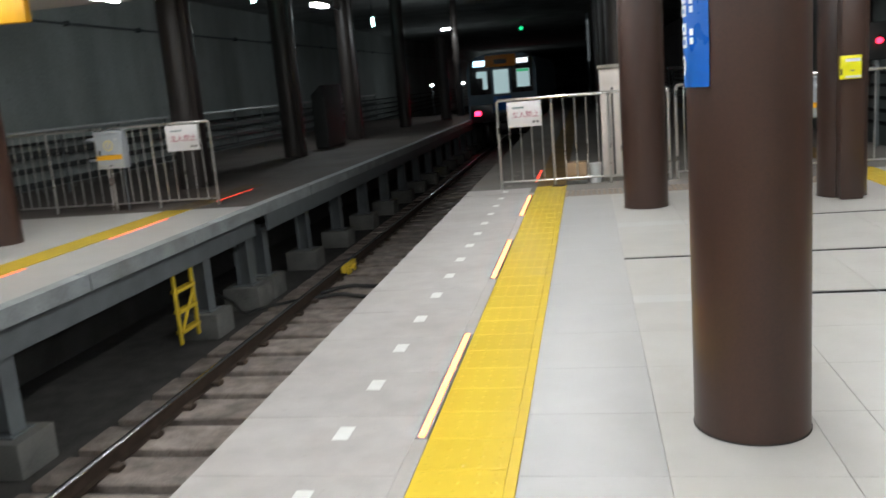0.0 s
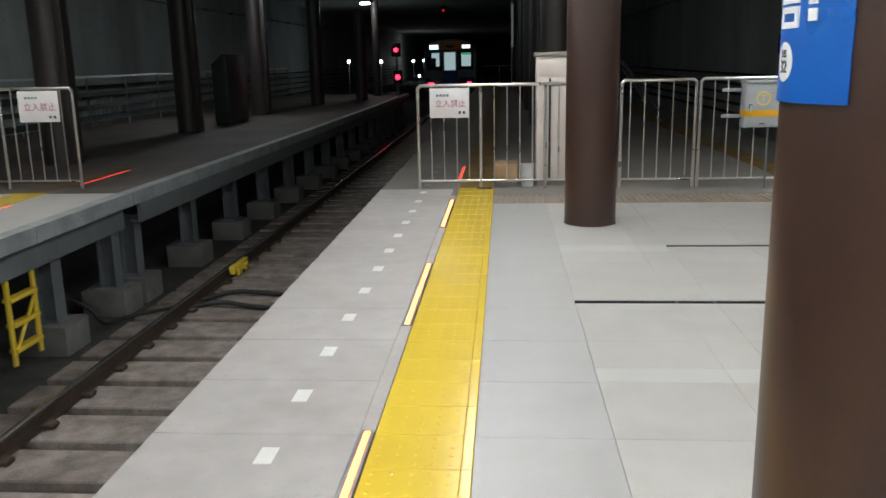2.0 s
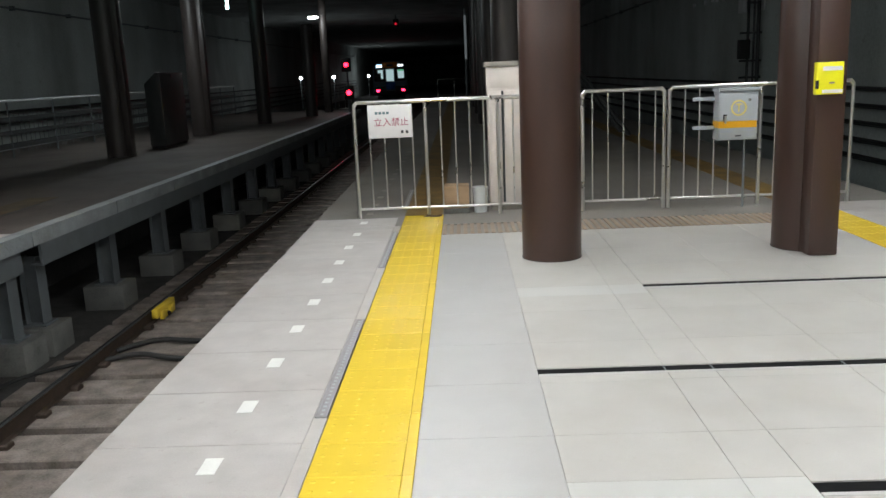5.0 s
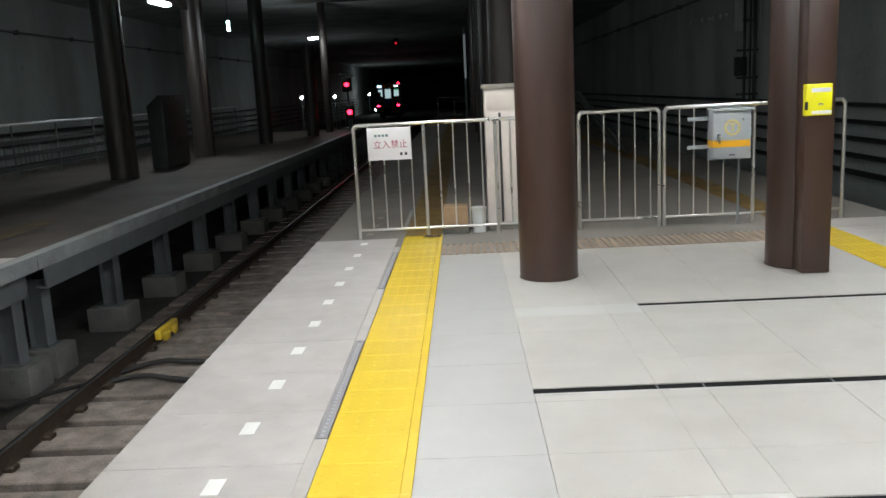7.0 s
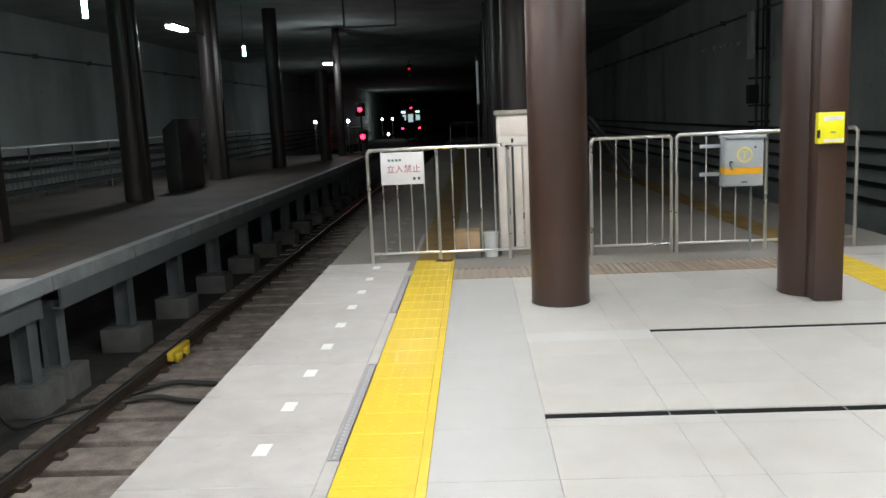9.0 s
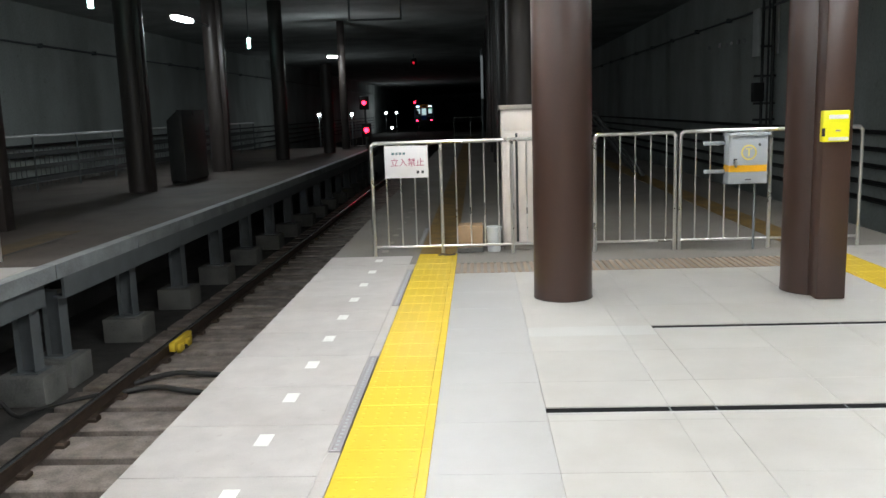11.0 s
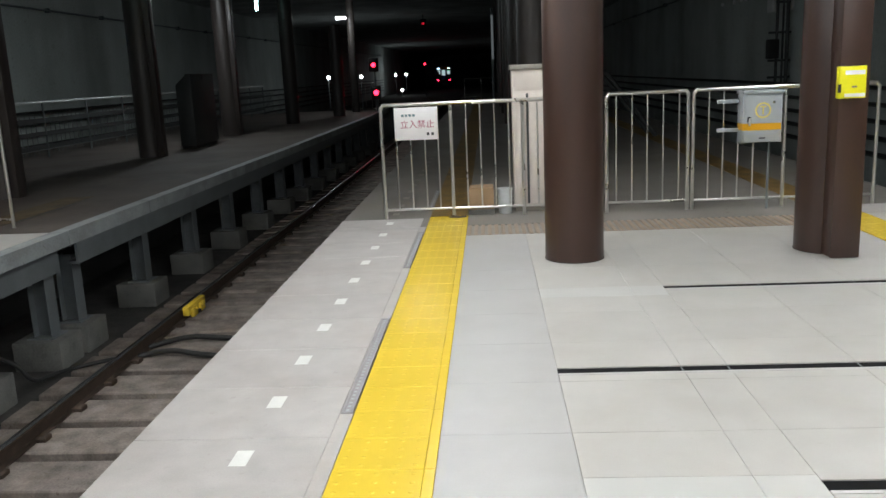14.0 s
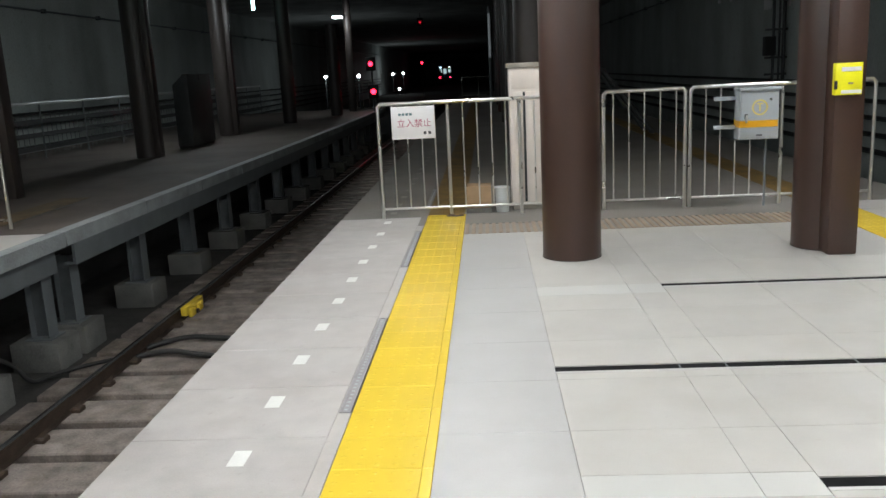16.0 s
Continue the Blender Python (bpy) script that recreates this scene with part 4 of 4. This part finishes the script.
Y_END = 9.62
BANDS_X = (0.446, 1.01, 1.643, 1.878, 2.526, 3.17, 3.955)
rows_y = [ROW0 + PITCH * k for k in range(-28, 9)]
rows_y = [y for y in rows_y if y < Y_END - 0.15]


def cuts(x0):
    ys = list(rows_y) + [Y_END]
    for ys_, xs in SLOTS:
        if x0 >= xs - 0.01:
            ys = [y for y in ys if abs(y - ys_) > 0.1] + [ys_ - 0.042, ys_ + 0.042]
    if 0.9 < x0 < 1.7:
        for a, b in PALE:
            ys = [y for y in ys if not a - 0.1 < y < b + 0.1] + [a, b]
    return sorted(ys)


G = 0.0012
for x0, x1 in zip(BANDS_X, BANDS_X[1:]):
    cs = cuts(x0)
    for a, b in zip(cs, cs[1:]):
        if any(x0 >= xs - 0.01 and abs((a + b) / 2 - s) < 0.01 for s, xs in SLOTS):
            continue
        pale = 0.9 < x0 < 1.7 and any(abs((a + b) / 2 - (p + q) / 2) < 0.01 for p, q in PALE)
        piece("slab", x0 + G, x1 - G, a + G, b - G, -0.03, 0.0, SLAB_PALE if pale else SLAB_GREY if x0 < 1.0 else SLAB, None, 0.0015).parent = floor
for s, xs in SLOTS:
    grate = thing("drain_slot", xs, s, -0.03, "narrow dark drain slot in the platform floor", "drain", "drain slots")
    part("border", box(B(), xs + 0.002, 3.95, s - 0.066, s - 0.043, 0.0005, 0.0022), SLAB_PALE, grate, "pale stone border")
    # shallow near-black fill gives the slot its deep shade by colour
    part("channel", box(B(), xs, 3.95, s - 0.0415, s + 0.0415, -0.03, -0.006), SLOT_SHADE, grate)
    for x in BANDS_X:
        if x > xs + 0.1:
            part("tie_bar", box(B(), x - 0.004, x + 0.004, s - 0.0418, s + 0.0418, -0.006, -0.003), GREY_STEEL, grate)

# edge slabs with a white mark each
rows_e = rows_y + [rows_y[-1] + PITCH, 10.16]
for a, b in zip(rows_e, rows_e[1:]):
    piece("slab", EDGE, -0.034, a + G, b - G, -0.03, 0.0, EDGE_SLAB, floor, 0.004)
    piece("slab", EDGE_R - 0.96, EDGE_R, a + G, b - G, -0.03, 0.0, EDGE_SLAB, floor, 0.004)
piece("slab", EDGE + 0.002, -0.034, 10.162, 10.64, -0.03, 0.003, EDGE_SLAB, floor, 0.002)
piece("slab", EDGE_R - 0.96, EDGE_R - 0.002, 10.162, 10.64, -0.03, 0.003, EDGE_SLAB, floor, 0.002)
solid("edge_nosing", box(B(), EDGE, EDGE + 0.1, -12, 10.16, -0.3, -0.032), BAND, "concrete nosing of the platform edge", "platform edge", "structure")
for k in range(-28, 10):
    y = 4.991 + 0.6 * k
    m = piece("white_mark", -0.405, -0.333, y - 0.07, y + 0.07, 0.0, 0.002 if k < 9 else 0.005, WHITE_MARK, floor, 0.0005)
    m = piece("white_mark", 4.73, 4.80, y - 0.07, y + 0.07, 0.0, 0.002, WHITE_MARK, floor, 0.0005)
for k in range(10, 24):
    y = 4.991 + 0.6 * k
    piece("white_mark", -0.405, -0.333, y - 0.07, y + 0.07, 0.0, 0.002, BEIGE_DARK, floor, 0.0005)

# fillers beside the light strips
for a, b in ((-12, -3.28 - 0.012), *[(5.45 + 2.91 * i + 1.475 + 0.012, 5.45 + 2.91 * (i + 1) - 0.012) for i in range(-3, 1)], (9.835 + 0.012, 10.155)):
    piece("slab", -0.034, 0.028, a, b, -0.03, -0.001, EDGE_SLAB, floor, 0.001)


# tactile tiles with domes
def tactile_mesh(w, d, h=0.006):
    bm = B()
    box(bm, -w / 2, w / 2, -d / 2, d / 2, -0.03, h, 0.0025, 1)
    for i in range(5):
        for j in range(4):
            c = Vector(((i - 2) * w / 5, (j - 1.5) * d / 4, h))
            bmesh.ops.create_cone(bm, cap_ends=True, segments=8, radius1=0.0125, radius2=0.007, depth=0.0018, matrix=Matrix.Translation(c + Vector((0, 0, 0.0008))))
    me = bpy.data.meshes.new("tactile_tile")
    bm.to_mesh(me)
    bm.free()
    me.materials.append(YELLOW)
    return me


TP = 0.2928
tile_me = tactile_mesh(0.366, TP - 0.003)
for x in (0.217, 4.145):
    for k in range(-57, 20):
        y = 4.862 + TP * (k + 0.5)
        ob = new("tactile_tile", tile_me)
        ob.parent, ob.location = floor, (x + (0.02 if x > 1 else 0), y, 0)
    for k in range(-28, 10):
        y = 4.862 + TP * 2 * (k + 0.5)
        xx = 0.401 if x < 1 else 3.96 - 0.001
        piece("tactile_bar", xx, xx + 0.045, y - TP + 0.0015, y + TP - 0.0015, -0.03, 0.0065, YELLOW, floor, 0.003)

# ribbed brown strip in front of the fence
strip = thing("ribbed_strip", 2.1, 9.9, -0.03, "brown ribbed drain cover across the platform", "drain cover", kind="structure")
part("bed", box(B(), 0.446, 3.955, 9.622, 10.158, -0.03, -0.008), BEIGE_DARK, strip)
i = 0
x = 0.455
while x < 3.91:
    ob = piece("rib", x, x + 0.036, 9.635, 10.15, -0.008, 0.003, GRATING, None, 0.003)
    ob.parent = strip
    ob.location = Vector(ob.location) - Vector((2.1, 9.9, -0.03))
    x += 0.066


# ---- what moves ----
def motions():
    path = ((0, 32.9, -2.54), (0.5, 36.6, -2.5), (1, 39.8, -2.34), (1.5, 43.2, -2.3), (2, 46.5, -2.32), (2.5, 50.3, -2.62), (3, 54.2, -2.98), (3.5, 57.6, -3.4),
            (5, 70.5, -5.0), (6, 79.6, -6.1), (7, 88.8, -6.8), (8, 96.0, -6.85), (9, 103.2, -6.82), (11, 121.0, -6.8), (13, 138.8, -6.82), (14.5, 152.5, -6.9), (16, 166.0, -7.0))
    rows = []
    for i, (t, y, x) in enumerate(path):
        a, b = path[max(0, i - 1)], path[min(len(path) - 1, i + 1)]
        yaw = math.degrees(math.atan2(-(b[2] - a[2]), b[1] - a[1]))
        rows.append((t, pose(x, y, BED_Z, 0, 0, yaw * 0.6)))
    walk(train, rows)
    walk(GREEN_LENS, [(0.0, pose(0, 0, 0)), (0.7, pose(0, 0, 0)), (0.8, pose(0, 0.1, 0)), (16.0, pose(0, 0.1, 0))])
    walk(RED_LENS, [(0.0, pose(0, 0.1, 0)), (0.7, pose(0, 0.1, 0)), (0.8, pose(0, 0, 0)), (16.0, pose(0, 0, 0))])
    on = ((-1.0, 0.15), (0.44, 0.66), (0.89, 1.11), (1.34, 1.56), (1.79, 2.01), (2.24, 2.46), (2.69, 2.91), (3.14, 3.36))
    for bar in LED_PARTS:
        keys = [(0.0, 0.0)]
        for a, b in on:
            if a > 0:
                keys += [(a - 0.04, -0.055), (a, 0.0)]
            keys += [(b, 0.0), (b + 0.04, -0.055)]
        keys.append((16.0, -0.055))
        walk(bar, [(t, pose(0, 0, z)) for t, z in keys])


motions()
